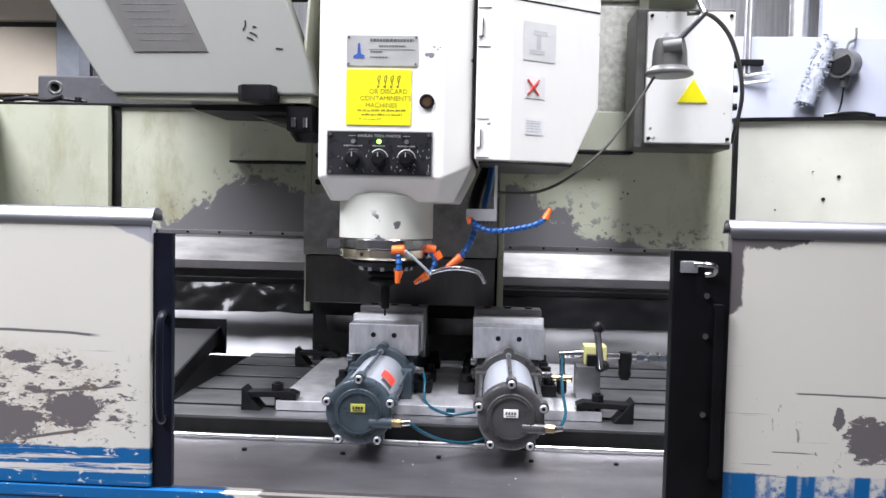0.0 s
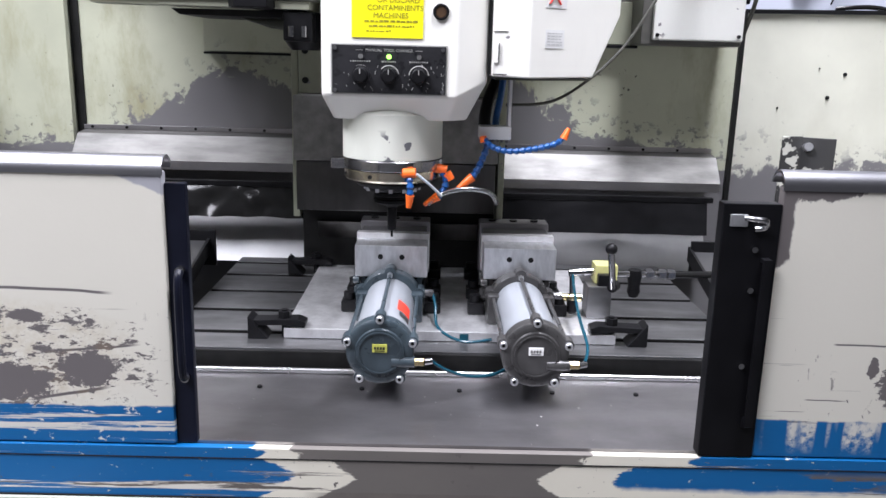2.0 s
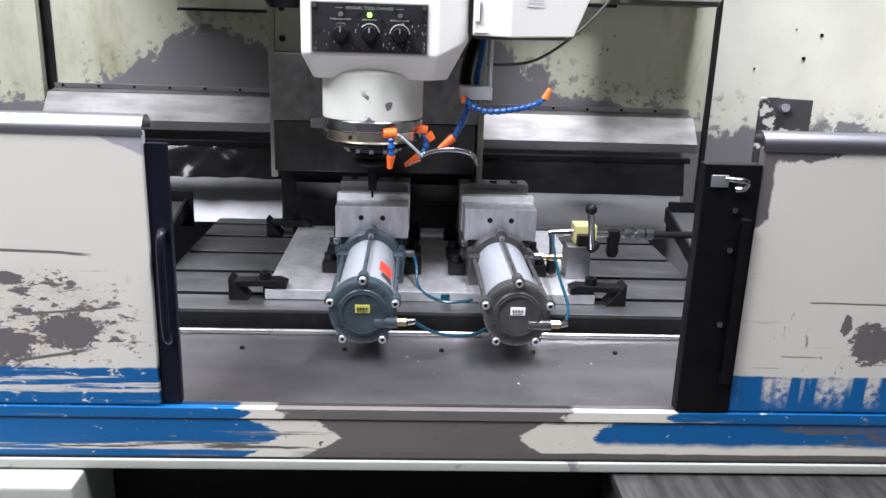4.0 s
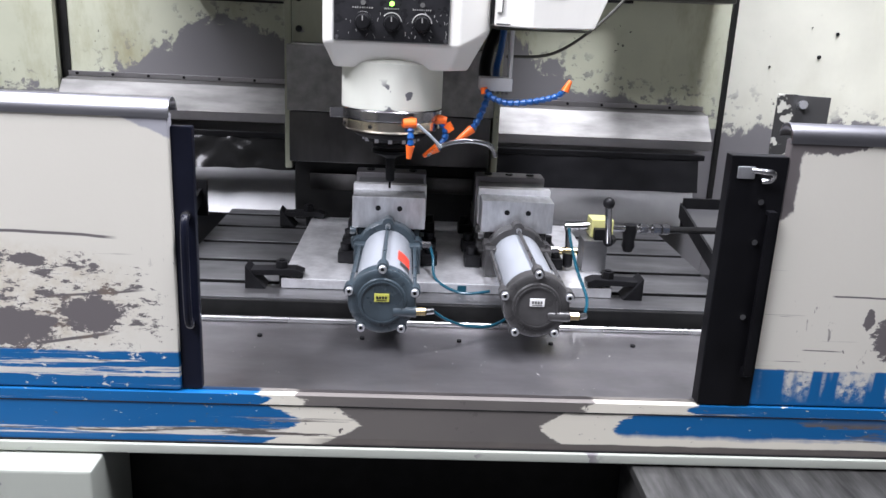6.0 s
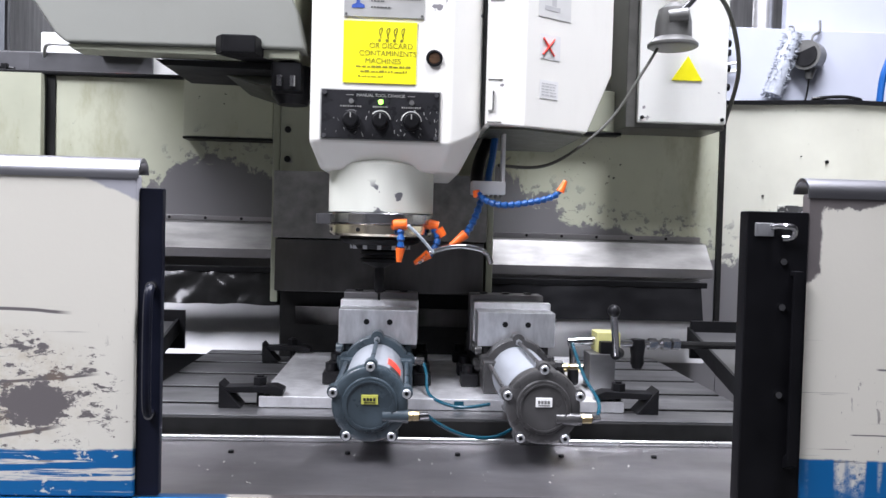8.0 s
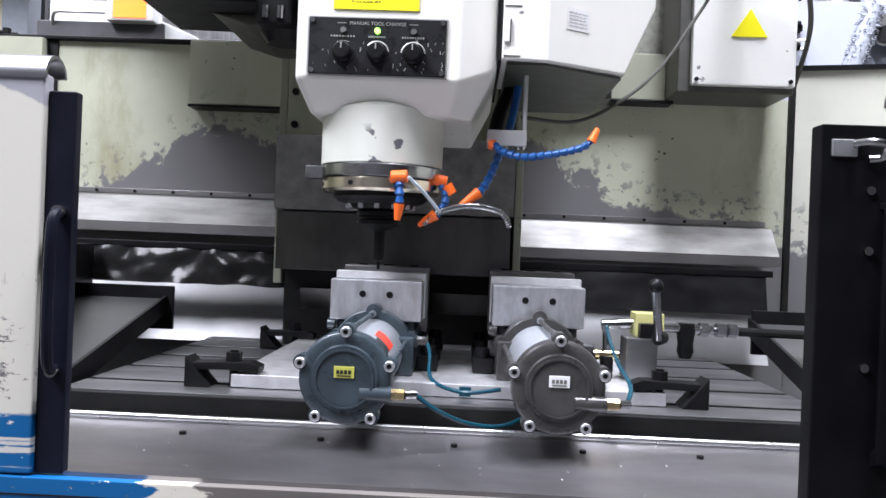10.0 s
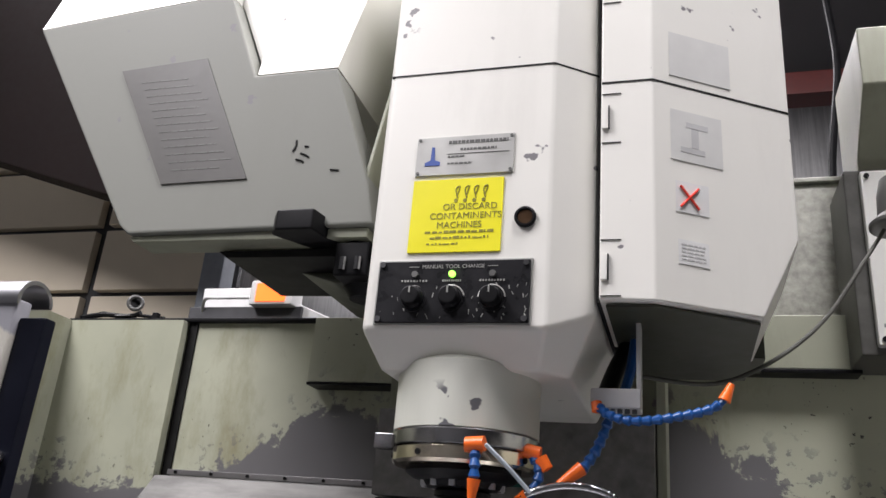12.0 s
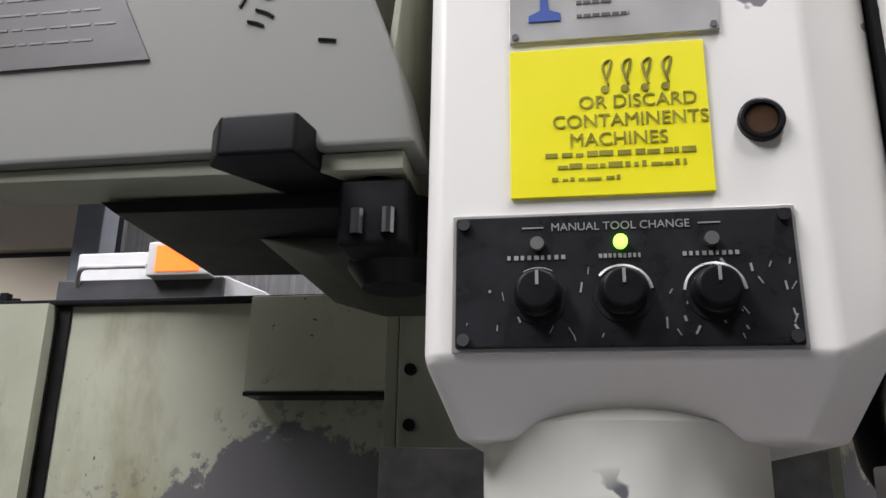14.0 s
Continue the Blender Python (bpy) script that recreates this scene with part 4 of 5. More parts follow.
for a in range(8):
    q = radians(22 + a * 45)
    part("ring_screw", rod(B(), (NX + 0.121 * math.cos(q), NY + 0.121 * math.sin(q), 1.235), (NX + 0.1252 * math.cos(q), NY + 0.1252 * math.sin(q), 1.235), 0.005, seg=10), M_BLACK, head)
part("flange", lathe(B(), [(0.095, 1.2205), (0.099, 1.212), (0.088, 1.203), (0.070, 1.198), (0.066, 1.190), (0.045, 1.188)], (NX, NY), 48), M_BLACK, head)
for a in range(12):
    q = radians(a * 30)
    part("drive_slot", box(B(), NX + 0.0675 * math.cos(q) - 0.005, NX + 0.0675 * math.cos(q) + 0.005, NY + 0.0675 * math.sin(q) - 0.005, NY + 0.0675 * math.sin(q) + 0.005, 1.189, 1.199, 0.001), M_JAW, head)
tool = part("tool_holder", lathe(B(), [(0.042, 1.19), (0.048, 1.183), (0.048, 1.176), (0.040, 1.173), (0.040, 1.168), (0.048, 1.165), (0.048, 1.158), (0.034, 1.152), (0.017, 1.146), (0.0125, 1.142), (0.0115, 1.09), (0.0105, 1.084), (0.006, 1.082), (0.003, 1.08), (0.003, 1.064)], (NX, NY), 32), M_BLACK, head, "black tool holder with cutter")
part("sensor", box(B(), -0.298, -0.262, 0.60, 0.632, 1.246, 1.272, 0.003), M_CHROME, head)
part("sensor_bolt", rod(B(), (-0.263, 0.615, 1.259), (-0.248, 0.618, 1.259), 0.006, seg=10), M_CHROME, head)

# control panel on the head
PX = -0.148                               # middle of the panel
pan = part("control_panel", box(B(), PX - 0.131, PX + 0.131, 0.493, 0.501, 1.437, 1.545, 0.002), M_PANEL, head, "black manual tool change panel")
part("panel_rim", box(B(), PX - 0.134, PX + 0.134, 0.4965, 0.5005, 1.434, 1.548, 0.001), M_LABEL, pan, "bare metal panel rim")
for x in (PX - 0.124, PX + 0.124):
    for z in (1.443, 1.538):
        part("screw", rod(B(), (x, 0.4935, z), (x, 0.489, z), 0.005, seg=12), M_CHROME, pan)
for x in (-0.213, -0.148, -0.079):
    part("knob", lathe_y(B(), [(0.019, 0.494), (0.0185, 0.482), (0.0165, 0.4795), (0.0155, 0.470), (0.013, 0.4685)], (x, 1.478), 24), M_BLACK, pan)
    part("pointer", box(B(), x - 0.0012, x + 0.0012, 0.4675, 0.4688, 1.481, 1.492), M_LABEL, pan)
    part("dial", rod(B(), (x, 0.4935, 1.478), (x, 0.4915, 1.478), 0.0225, seg=28), M_PANEL, pan)
for x, a0, a1 in ((-0.148, 10, 140), (-0.079, 5, 175), (-0.213, 60, 120)):
    arc = [radians(a0 + (a1 - a0) * q / 8) for q in range(9)]
    part("dial_mark", tube(B(), [(x + 0.0225 * math.cos(q), 0.4922, 1.478 + 0.0225 * math.sin(q)) for q in arc], 0.0017 if x > -0.2 else 0.0007, 5, 3), M_LABEL, pan, "worn white dial scale")
part("lamp", rod(B(), (-0.148, 0.494, 1.520), (-0.148, 0.487, 1.520), 0.0055, seg=14), M_GREENLED, pan, "lit green lamp")
for x in (-0.213, -0.079):
    part("lamp", rod(B(), (x, 0.494, 1.520), (x, 0.487, 1.520), 0.0055, seg=14), M_LAMP, pan, "unlit lamp")


def words(name, text, size, x, y, z, material, parent, align="CENTER"):
    c = bpy.data.curves.new(name, "FONT")
    c.body, c.size, c.align_x, c.align_y, c.extrude = text, size * S, align, "CENTER", 0.0002
    tmp = bpy.data.objects.new(name, c)
    scene.collection.objects.link(tmp)
    bpy.context.view_layer.update()
    me = bpy.data.meshes.new_from_object(tmp.evaluated_get(bpy.context.evaluated_depsgraph_get()))
    bpy.data.objects.remove(tmp)
    me.transform(Matrix.Translation(place(x, y, z)) @ pose(0, 0, 0, 90))
    me.materials.clear()
    me.materials.append(material)
    ob = new(name, me)
    ob.parent = parent
    m = Matrix.Translation(parent.location) if parent.type == "EMPTY" else Matrix()
    ob.matrix_parent_inverse = m.inverted()
    return ob


for x0, x1 in ((-0.225, -0.208), (-0.088, -0.071)):
    part("print", box(B(), x0, x1, 0.4922, 0.4932, 1.5337, 1.5347), M_LABEL, pan)
for i in range(46):
    side = random.random() < 0.7
    x = random.uniform(-0.135, -0.022) if side else random.uniform(-0.275, -0.14)
    z, w = random.uniform(1.442, 1.50), random.uniform(0.0006, 0.002)
    part("scuff", box(B(), x, x + w, 0.4924, 0.4931, z, z + random.uniform(0.002, 0.009), turn=Matrix.Rotation(random.uniform(-0.6, 0.6), 4, "Y")), M_LABEL, pan)
words("lettering", "MANUAL TOOL CHANGE", 0.0094, -0.148, 0.4925, 1.534, M_LABEL, pan)
for x, w in ((-0.213, 0.048), (-0.148, 0.034), (-0.079, 0.044)):
    for k in range(9):
        a = x - w / 2 + k * w / 9
        part("print", box(B(), a, a + w * random.uniform(0.05, 0.085), 0.4922, 0.4931, 1.5075, 1.5110), M_LABEL, pan)

yel = part("yellow_sign", box(B(), -0.234, -0.071, 0.4965, 0.501, 1.562, 1.699, 0.0005), M_YELLOW, head, "yellow notice with rubbed black print")
words("lettering", "OR DISCARD", 0.0165, -0.128, 0.496, 1.645, M_FADED, yel)
words("lettering", "CONTAMINENTS", 0.0165, -0.135, 0.496, 1.628, M_FADED, yel)
words("lettering", "MACHINES", 0.0165, -0.145, 0.496, 1.611, M_FADED, yel)
for row, (x0, x1, h) in enumerate(((-0.205, -0.082, 0.0042), (-0.195, -0.092, 0.004), (-0.2, -0.145, 0.003))):
    x = x0
    while x < x1:
        w = random.uniform(0.003, 0.012)
        z = 1.5965 - row * 0.0105
        part("print", box(B(), x, min(x + w, x1), 0.4958, 0.4968, z, z + h * random.uniform(0.6, 1.2)), M_FADED, yel)
        x += w + random.uniform(0.001, 0.004)
for i in range(4):
    x = -0.152 + i * 0.0165
    part("print", tube(B(), [(x, 0.4963, 1.667), (x + 0.004, 0.4963, 1.684), (x - 0.003, 0.4963, 1.679), (x + 0.001, 0.4963, 1.661)], 0.0013, 5, 4), M_FADED, yel)
    part("print", rod(B(), (x - 0.002, 0.4966, 1.657), (x - 0.002, 0.4956, 1.657), 0.0035, seg=10), M_FADED, yel)
nm = part("name_plate", box(B(), -0.234, -0.056, 0.4965, 0.501, 1.708, 1.784, 0.0005), M_SILVER, head, "silver metal name plate with blue emblem")
part("emblem", prism(B(), [(-0.217, 1.727), (-0.189, 1.727), (-0.189, 1.734), (-0.199, 1.738), (-0.201, 1.764), (-0.206, 1.764), (-0.207, 1.738), (-0.217, 1.733)], "y", 0.4955, 0.497), M_BLUEINK, nm)
for x in (-0.229, -0.061):
    for z in (1.713, 1.779):
        part("rivet", rod(B(), (x, 0.4968, z), (x, 0.495, z), 0.003, seg=10), M_LAMP, nm)
for i, (a, b, h) in enumerate(((0.0, 0.108, 0.006), (0.022, 0.088, 0.004), (0.0, 0.03, 0.003), (0.0, 0.045, 0.003))):
    x = -0.175 + a
    while x < -0.175 + b:
        w = random.uniform(0.004, 0.009)
        z = 1.769 - i * 0.0135
        part("print", box(B(), x, min(x + w, -0.175 + b), 0.4957, 0.497, z, z + h), M_LAMP, nm)
        x += w + 0.0016
part("rule", box(B(), -0.178, -0.064, 0.4957, 0.497, 1.7485, 1.7493), M_LAMP, nm)
part("sight_glass", lathe_y(B(), [(0.0185, 0.501), (0.0185, 0.4945), (0.0165, 0.493), (0.014, 0.493), (0.0135, 0.496)], (-0.031, 1.622), 32), M_BLACK, head, "round sight glass")
part("glass_rim", rod(B(), (-0.031, 0.4975, 1.622), (-0.031, 0.4955, 1.622), 0.0125, seg=28), M_GLASS, head, "brown oil level behind the glass")

# hinged side cover of the head
fold = [(0.0905, 0.515), (0.178, 0.515), (0.345, 0.622), (0.412, 0.665)]
foot = [1.482, 1.479, 1.482, 1.632]
rings = [[(x, y, z), (x, y, 2.6), (x, y + 0.3, 2.6), (x, y + 0.3, z)] for (x, y), z in zip(fold, foot)]
sc = part("side_cover", loft(B(), rings, 0.0035), M_HEAD, head, "white hinged side cover")
part("underside", prism(B(), [(0.1, 0.53), (0.178, 0.53), (0.34, 0.635), (0.34, 1.05), (0.1, 1.05)], "z", 1.4735, 1.4785, 0.001), M_UNDER, head, "oily dark green underside with shade in its colour")
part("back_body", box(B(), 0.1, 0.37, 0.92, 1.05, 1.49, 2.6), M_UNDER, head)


def on_cover(x, back=0.0):
    return 0.515 + max(0, x - 0.178) * 0.641 - back


part("cover_seam", prism(B(), [(0.092, 0.5143), (0.178, 0.5143), (0.411, 0.6635), (0.411, 0.668), (0.178, 0.518), (0.092, 0.518)], "z", 1.8795, 1.8835), M_DARK, sc)
part("hinge_gap", box(B(), 0.0835, 0.0902, 0.545, 1.0, 1.485, 2.6), M_DARK, head)
for z in (1.535, 1.81, 2.1):
    part("hinge", box(B(), 0.0925, 0.1035, 0.5085, 0.5145, z - 0.022, z + 0.022, 0.001), M_HEAD, sc)
    part("hinge_pin", box(B(), 0.1037, 0.1055, 0.5085, 0.5145, z - 0.022, z + 0.022), M_BLACK, sc)
    for dz in (-0.048, 0.048):
        part("hinge_slot", box(B(), 0.0925, 0.125, 0.5135, 0.5146, z + dz - 0.0008, z + dz + 0.0008), M_DARK, sc)


def cover_label(name, x0, x1, z0, z1, mat, label, proud=0.0014):
    a, b = on_cover(x0), on_cover(x1)
    bm = B()
    prism(bm, [(x0, a - proud), (x1, b - proud), (x1, b + 0.001), (x0, a + 0.001)], "z", z0, z1)
    return part(name, bm, mat, sc, label)


cover_label("label", 0.212, 0.265, 1.640, 1.696, M_WHITE, "white label with a red cross")
for q in (1, -1):
    bm = B()
    pts = [(0.220, 1.668 - q * 0.019), (0.249, 1.668 + q * 0.019)]
    rod(bm, (pts[0][0], on_cover(pts[0][0], 0.003), pts[0][1]), (pts[1][0], on_cover(pts[1][0], 0.003), pts[1][1]), 0.0022, seg=6)
    part("cross_bar", bm, M_RED, sc)
cover_label("label", 0.214, 0.262, 1.549, 1.591, M_WHITE, "small white printed label")
for i in range(5):
    x = 0.219
    while x < 0.254:
        w = random.uniform(0.004, 0.011)
        cover_label("print", x, min(x + w, 0.257), 1.556 + i * 0.0065, 1.5582 + i * 0.0065, M_PRINT, "", 0.002)
        x += w + 0.002
cover_label("label", 0.206, 0.291, 1.735, 1.832, M_PALE, "pale grey diagram label")
cover_label("print", 0.222, 0.262, 1.752, 1.762, M_PRINT, "", 0.002)
cover_label("print", 0.240, 0.252, 1.763, 1.80, M_PRINT, "", 0.002)
cover_label("print", 0.232, 0.268, 1.801, 1.811, M_PRINT, "", 0.002)
cover_label("label", 0.206, 0.31, 1.90, 1.99, M_PALE, "pale grey warning label")

# coolant manifold under the side cover
mani = thing("coolant_manifold", 0.15, 0.6, 1.35, "aluminium coolant manifold with blue segmented hoses", "manifold")
part("block", box(B(), 0.070, 0.150, 0.60, 0.66, 1.326, 1.358, 0.003), M_BLOCK, mani)
part("bracket", box(B(), 0.142, 0.150, 0.62, 0.66, 1.358, 1.478, 0.002), M_BLOCK, mani)
for i in range(6):
    part("port", rod(B(), (0.082 + i * 0.0115, 0.612, 1.327), (0.082 + i * 0.0115, 0.612, 1.319), 0.0042, seg=8), M_LAMP, mani)
part("pipe", tube(B(), [(0.09, 0.66, 1.34), (0.088, 0.70, 1.37), (0.10, 0.74, 1.42), (0.125, 0.76, 1.478)], 0.016, 12), M_BLACK, mani, "black rubber coolant pipe")
part("pipe", tube(B(), [(0.115, 0.655, 1.345), (0.118, 0.70, 1.375), (0.128, 0.72, 1.42), (0.135, 0.73, 1.478)], 0.009, 10), M_LOCBLUE, mani, "blue coolant pipe")


def segmented_hose(parent, pts, r, steps=8):
    hose = part("segmented_hose", tube(B(), pts, r * 0.72, 10, 6), M_LOCBLUE, parent, "blue segmented coolant hose")
    line = smooth_points(pts, 24)
    walked, start = 0.0, line[0]
    for a, b in zip(line, line[1:]):
        walked += (b - a).length
        if walked > r * 2.1:
            mid = start.lerp(b, 0.72)
            bm = rod(B(), start, mid, r * 0.88, r * 1.3, 10)
            rod(bm, mid, start.lerp(b, 0.98), r * 1.3, r * 0.82, 10)
            part("segment", bm, M_LOCBLUE, hose)
            walked, start = 0.0, b
    return hose


def nozzle(parent, p, q, r0, r1):
    return part("nozzle", rod(B(), p, q, r0, r1, 12), M_LOCORANGE, parent, "orange coolant nozzle")


segmented_hose(mani, [(0.082, 0.60, 1.33), (0.10, 0.585, 1.312), (0.14, 0.575, 1.301), (0.20, 0.57, 1.308), (0.255, 0.57, 1.322), (0.276, 0.57, 1.337)], 0.0066, 5)
nozzle(mani, (0.275, 0.57, 1.336), (0.287, 0.57, 1.362), 0.01, 0.005)
nozzle(mani, (0.080, 0.60, 1.334), (0.082, 0.597, 1.319), 0.009, 0.009)
segmented_hose(mani, [(0.10, 0.64, 1.33), (0.092, 0.64, 1.30), (0.078, 0.63, 1.262), (0.062, 0.62, 1.235), (0.052, 0.61, 1.222)], 0.0075, 5)
nozzle(mani, (0.057, 0.612, 1.230), (0.018, 0.60, 1.198), 0.012, 0.006)
segmented_hose(mani, [(-0.098, 0.525, 1.241), (-0.096, 0.518, 1.221), (-0.096, 0.52, 1.191)], 0.0072, 5)
nozzle(mani, (-0.096, 0.52, 1.196), (-0.099, 0.522, 1.164), 0.011, 0.006)
nozzle(mani, (-0.113, 0.525, 1.248), (-0.083, 0.522, 1.25), 0.012, 0.012)
segmented_hose(mani, [(-0.023, 0.6, 1.246), (-0.008, 0.6, 1.221), (-0.018, 0.6, 1.191), (-0.038, 0.6, 1.171)], 0.0072, 5)
nozzle(mani, (-0.043, 0.6, 1.254), (-0.008, 0.6, 1.248), 0.013, 0.011)
nozzle(mani, (-0.008, 0.6, 1.241), (0.004, 0.6, 1.224), 0.012, 0.010)
nozzle(mani, (-0.028, 0.6, 1.181), (-0.063, 0.6, 1.158), 0.012, 0.005)
part("cable_tie", tube(B(), [(-0.08, 0.515, 1.248), (-0.048, 0.54, 1.218), (-0.02, 0.58, 1.186)], 0.0035, 6), M_TIE, mani, "white plastic cable tie")
part("flexible_pipe", tube(B(), [(-0.053, 0.6, 1.161), (-0.018, 0.595, 1.188), (0.042, 0.6, 1.201), (0.102, 0.61, 1.191), (0.122, 0.62, 1.161)], 0.006, 10, 14, 0.0012), M_CHROME, mani, "corrugated chrome air pipe")
part("cable", tube(B(), [(0.145, 0.72, 1.405), (0.27, 0.8, 1.412), (0.38, 0.86, 1.472), (0.48, 0.9, 1.564), (0.563, 0.93, 1.688), (0.612, 0.95, 1.765)], 0.0042, 8), M_CABLE, mani, "grey cable to the lamp")

# ---- tool magazine ----
MY = 0.55
mag = thing("tool_magazine", -0.8, 0.9, 1.62, "grey-white tool magazine cover with an instruction plate", "magazine")
prof = [(-0.86, 1.625), (-0.325, 1.628), (-0.345, 1.713), (-0.445, 1.98), (-0.632, 1.98), (-0.732, 2.205), (-1.244, 2.17), (-0.885, 1.645)]
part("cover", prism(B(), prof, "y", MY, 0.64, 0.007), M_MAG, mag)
# added block, out of sight, keeps light from leaking behind the cover
part("light_stop", box(B(), -1.2, -0.47, 0.90, 1.1, 2.0, 2.6, 0.01), M_DARK, mag, "unseen dark block against light leaks")
bm = B()
low = [(-0.735, MY + 0.004, 2.208), (-1.242, MY + 0.004, 2.172), (-1.25, 0.95, 2.172), (-0.735, 0.95, 2.208)]
top = [(-0.75, MY + 0.30, 2.62), (-1.50, MY + 0.30, 2.62), (-1.50, 0.95, 2.62), (-0.75, 0.95, 2.62)]
low, top = [bm.verts.new(q) for q in low], [bm.verts.new(q) for q in top]
bm.faces.new(low), bm.faces.new(top)
for i in range(4):
    bm.faces.new((low[i], low[(i + 1) % 4], top[(i + 1) % 4], top[i]))
bmesh.ops.recalc_face_normals(bm, faces=bm.faces[:])
part("sloping_top", bm, M_HEAD, mag, "white sloping upper cover")
bm = B()
low = [(-0.63, MY + 0.006, 1.984), (-0.447, MY + 0.006, 1.984), (-0.447, 0.95, 1.984), (-0.63, 0.95, 1.984)]
top = [(-0.745, MY + 0.26, 2.62), (-0.45, MY + 0.26, 2.62), (-0.45, 0.95, 2.62), (-0.745, 0.95, 2.62)]
low, top = [bm.verts.new(q) for q in low], [bm.verts.new(q) for q in top]
bm.faces.new(low), bm.faces.new(top)
for i in range(4):
    bm.faces.new((low[i], low[(i + 1) % 4], top[(i + 1) % 4], top[i]))
bmesh.ops.recalc_face_normals(bm, faces=bm.faces[:])
part("sloping_top", bm, M_HEAD, mag, "white sloping upper cover")
part("valley", prism(B(), [(-0.628, 1.985), (-0.73, 2.207), (-0.748, 2.62), (-0.60, 2.62)], "y", 0.60, 0.94), M_HEAD, mag)
part("cheek", prism(B(), [(MY + 0.004, 1.715), (MY + 0.09, 1.98), (MY + 0.27, 2.6), (1.15, 2.6), (1.15, 1.60), (MY + 0.1, 1.60), (MY + 0.02, 1.64)], "x", -0.36, -0.352, 0.002), M_GREEN_DIRTY, mag, "oil-stained green side cheek")
part("bottom_rim", prism(B(), [(-0.85, 1.612), (-0.34, 1.607), (-0.34, 1.6265), (-0.862, 1.624)], "y", MY + 0.012, 0.63, 0.002), M_GREEN_DIRTY, mag, "oily green bottom rim")
part("lower_rim", prism(B(), [(-0.66, 1.592), (-0.36, 1.588), (-0.36, 1.606), (-0.68, 1.606)], "y", MY + 0.06, 0.86, 0.002), M_DARK, mag)
lp = part("label_plate", prism(B(), [(-0.804, 1.733), (-0.607, 1.735), (-0.757, 2.033 ), (-0.972, 2.022)], "y", MY - 0.003, MY + 0.001), M_MAGPLATE, mag, "grey instruction plate with fine print")
for i in range(13):
    z = 1.762 + i * 0.0185
    xs = -0.804 - (z - 1.733) * 0.56
    x0, x1 = xs + 0.035, xs + 0.15 + 0.02 * ((i * 7) % 4) / 2
    while x0 < x1:
        w = random.uniform(0.008, 0.03)
        part("print", box(B(), x0, min(x0 + w, x1), MY - 0.0036, MY - 0.0029, z, z + 0.0026), M_LAMP, lp)
        x0 += w + 0.005
for q, w in (((-0.515, 1.79), (-0.51, 1.815)), ((-0.497, 1.785), (-0.478, 1.775)), ((-0.505, 1.772), (-0.488, 1.765)), ((-0.428, 1.745), (-0.41, 1.742)), ((-0.49, 1.80), (-0.482, 1.798))):
    part("scratch", tube(B(), [(q[0], MY - 0.0005, q[1]), ((q[0] + w[0]) / 2 + 0.003, MY - 0.0005, (q[1] + w[1]) / 2), (w[0], MY - 0.0005, w[1])], 0.0022, 5, 3), M_INK, mag)

mag.location.z += 0.012                   # the cover hangs clear of its lower rim

arm = thing("tool_changer_arm", -0.40, 0.72, 1.5, "black tool changer arm with gripper", "tool changer")
part("gripper", prism(B(), [(-0.525, 0.54), (-0.505, 0.512), (-0.43, 0.512), (-0.422, 0.56), (-0.37, 0.63), (-0.40, 0.68), (-0.46, 0.64)], "z", 1.622, 1.663, 0.004), M_BLACK, arm)
part("hub", lathe(B(), [(0.045, 1.62), (0.05, 1.61), (0.05, 1.55), (0.035, 1.53)], (-0.365, 0.66), 28), M_BLACK, arm)
part("collar", lathe(B(), [(0.020, 1.652), (0.022, 1.648), (0.022, 1.622), (0.018, 1.62)], (-0.372, 0.60), 24), M_CHROME, arm, "bright steel collar")
part("claw", box(B(), -0.405, -0.335, 0.57, 0.70, 1.55, 1.618, 0.006), M_BLACK, arm)
for x in (-0.385, -0.355):
    part("pin", rod(B(), (x, 0.569, 1.56), (x, 0.569, 1.585), 0.007, seg=10), M_CHROME, arm)
part("shaft", rod(B(), (-0.37, 0.70, 1.54), (-0.37, 0.70, 1.605), 0.03, seg=24), M_BLACK, arm)
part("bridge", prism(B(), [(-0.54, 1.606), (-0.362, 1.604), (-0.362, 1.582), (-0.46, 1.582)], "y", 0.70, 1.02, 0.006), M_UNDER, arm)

# ---- electrical box, lamp and odds at the back right ----
eb = thing("electrical_box", 0.76, 1.3, 1.58, "white electrical box with a yellow warning triangle", "electrical box")
part("body", box(B(), 0.60, 0.92, 1.22, 1.42, 1.575, 2.035, 0.006), M_BOXSIDE, eb, "box side darkened for its shade")
part("lid", box(B(), 0.632, 0.915, 1.195, 1.219, 1.59, 2.02, 0.006), M_BOX, eb, "white lid")
part("warning_triangle", prism(B(), [(0.735, 1.724), (0.832, 1.724), (0.785, 1.80)], "y", 1.191, 1.196), M_YELLOW, eb, "yellow warning triangle")
for x in (0.645, 0.9):
    for z in (1.605, 2.005):
        part("screw", rod(B(), (x, 1.197, z), (x, 1.19, z), 0.006, seg=10), M_BLACK, eb)
for z in (1.72, 1.78, 1.86):
    part("gland", rod(B(), (0.915, 1.26, z), (0.945, 1.26, z), 0.012, seg=12), M_BLACK, eb)
wl = thing("work_lamp", 0.66, 0.95, 1.76, "grey enamelled work lamp on a jointed arm", "lamp")
part("shade", lathe(B(), [(0.062, 1.767), (0.07, 1.771), (0.07, 1.778), (0.052, 1.795), (0.050, 1.84), (0.042, 1.875), (0.02, 1.892)], (0.655, 0.95), 36), M_LAMP, wl)
part("joint", rod(B(), (0.63, 0.915, 1.845), (0.68, 0.90, 1.85), 0.02, seg=16), M_LAMP, wl)
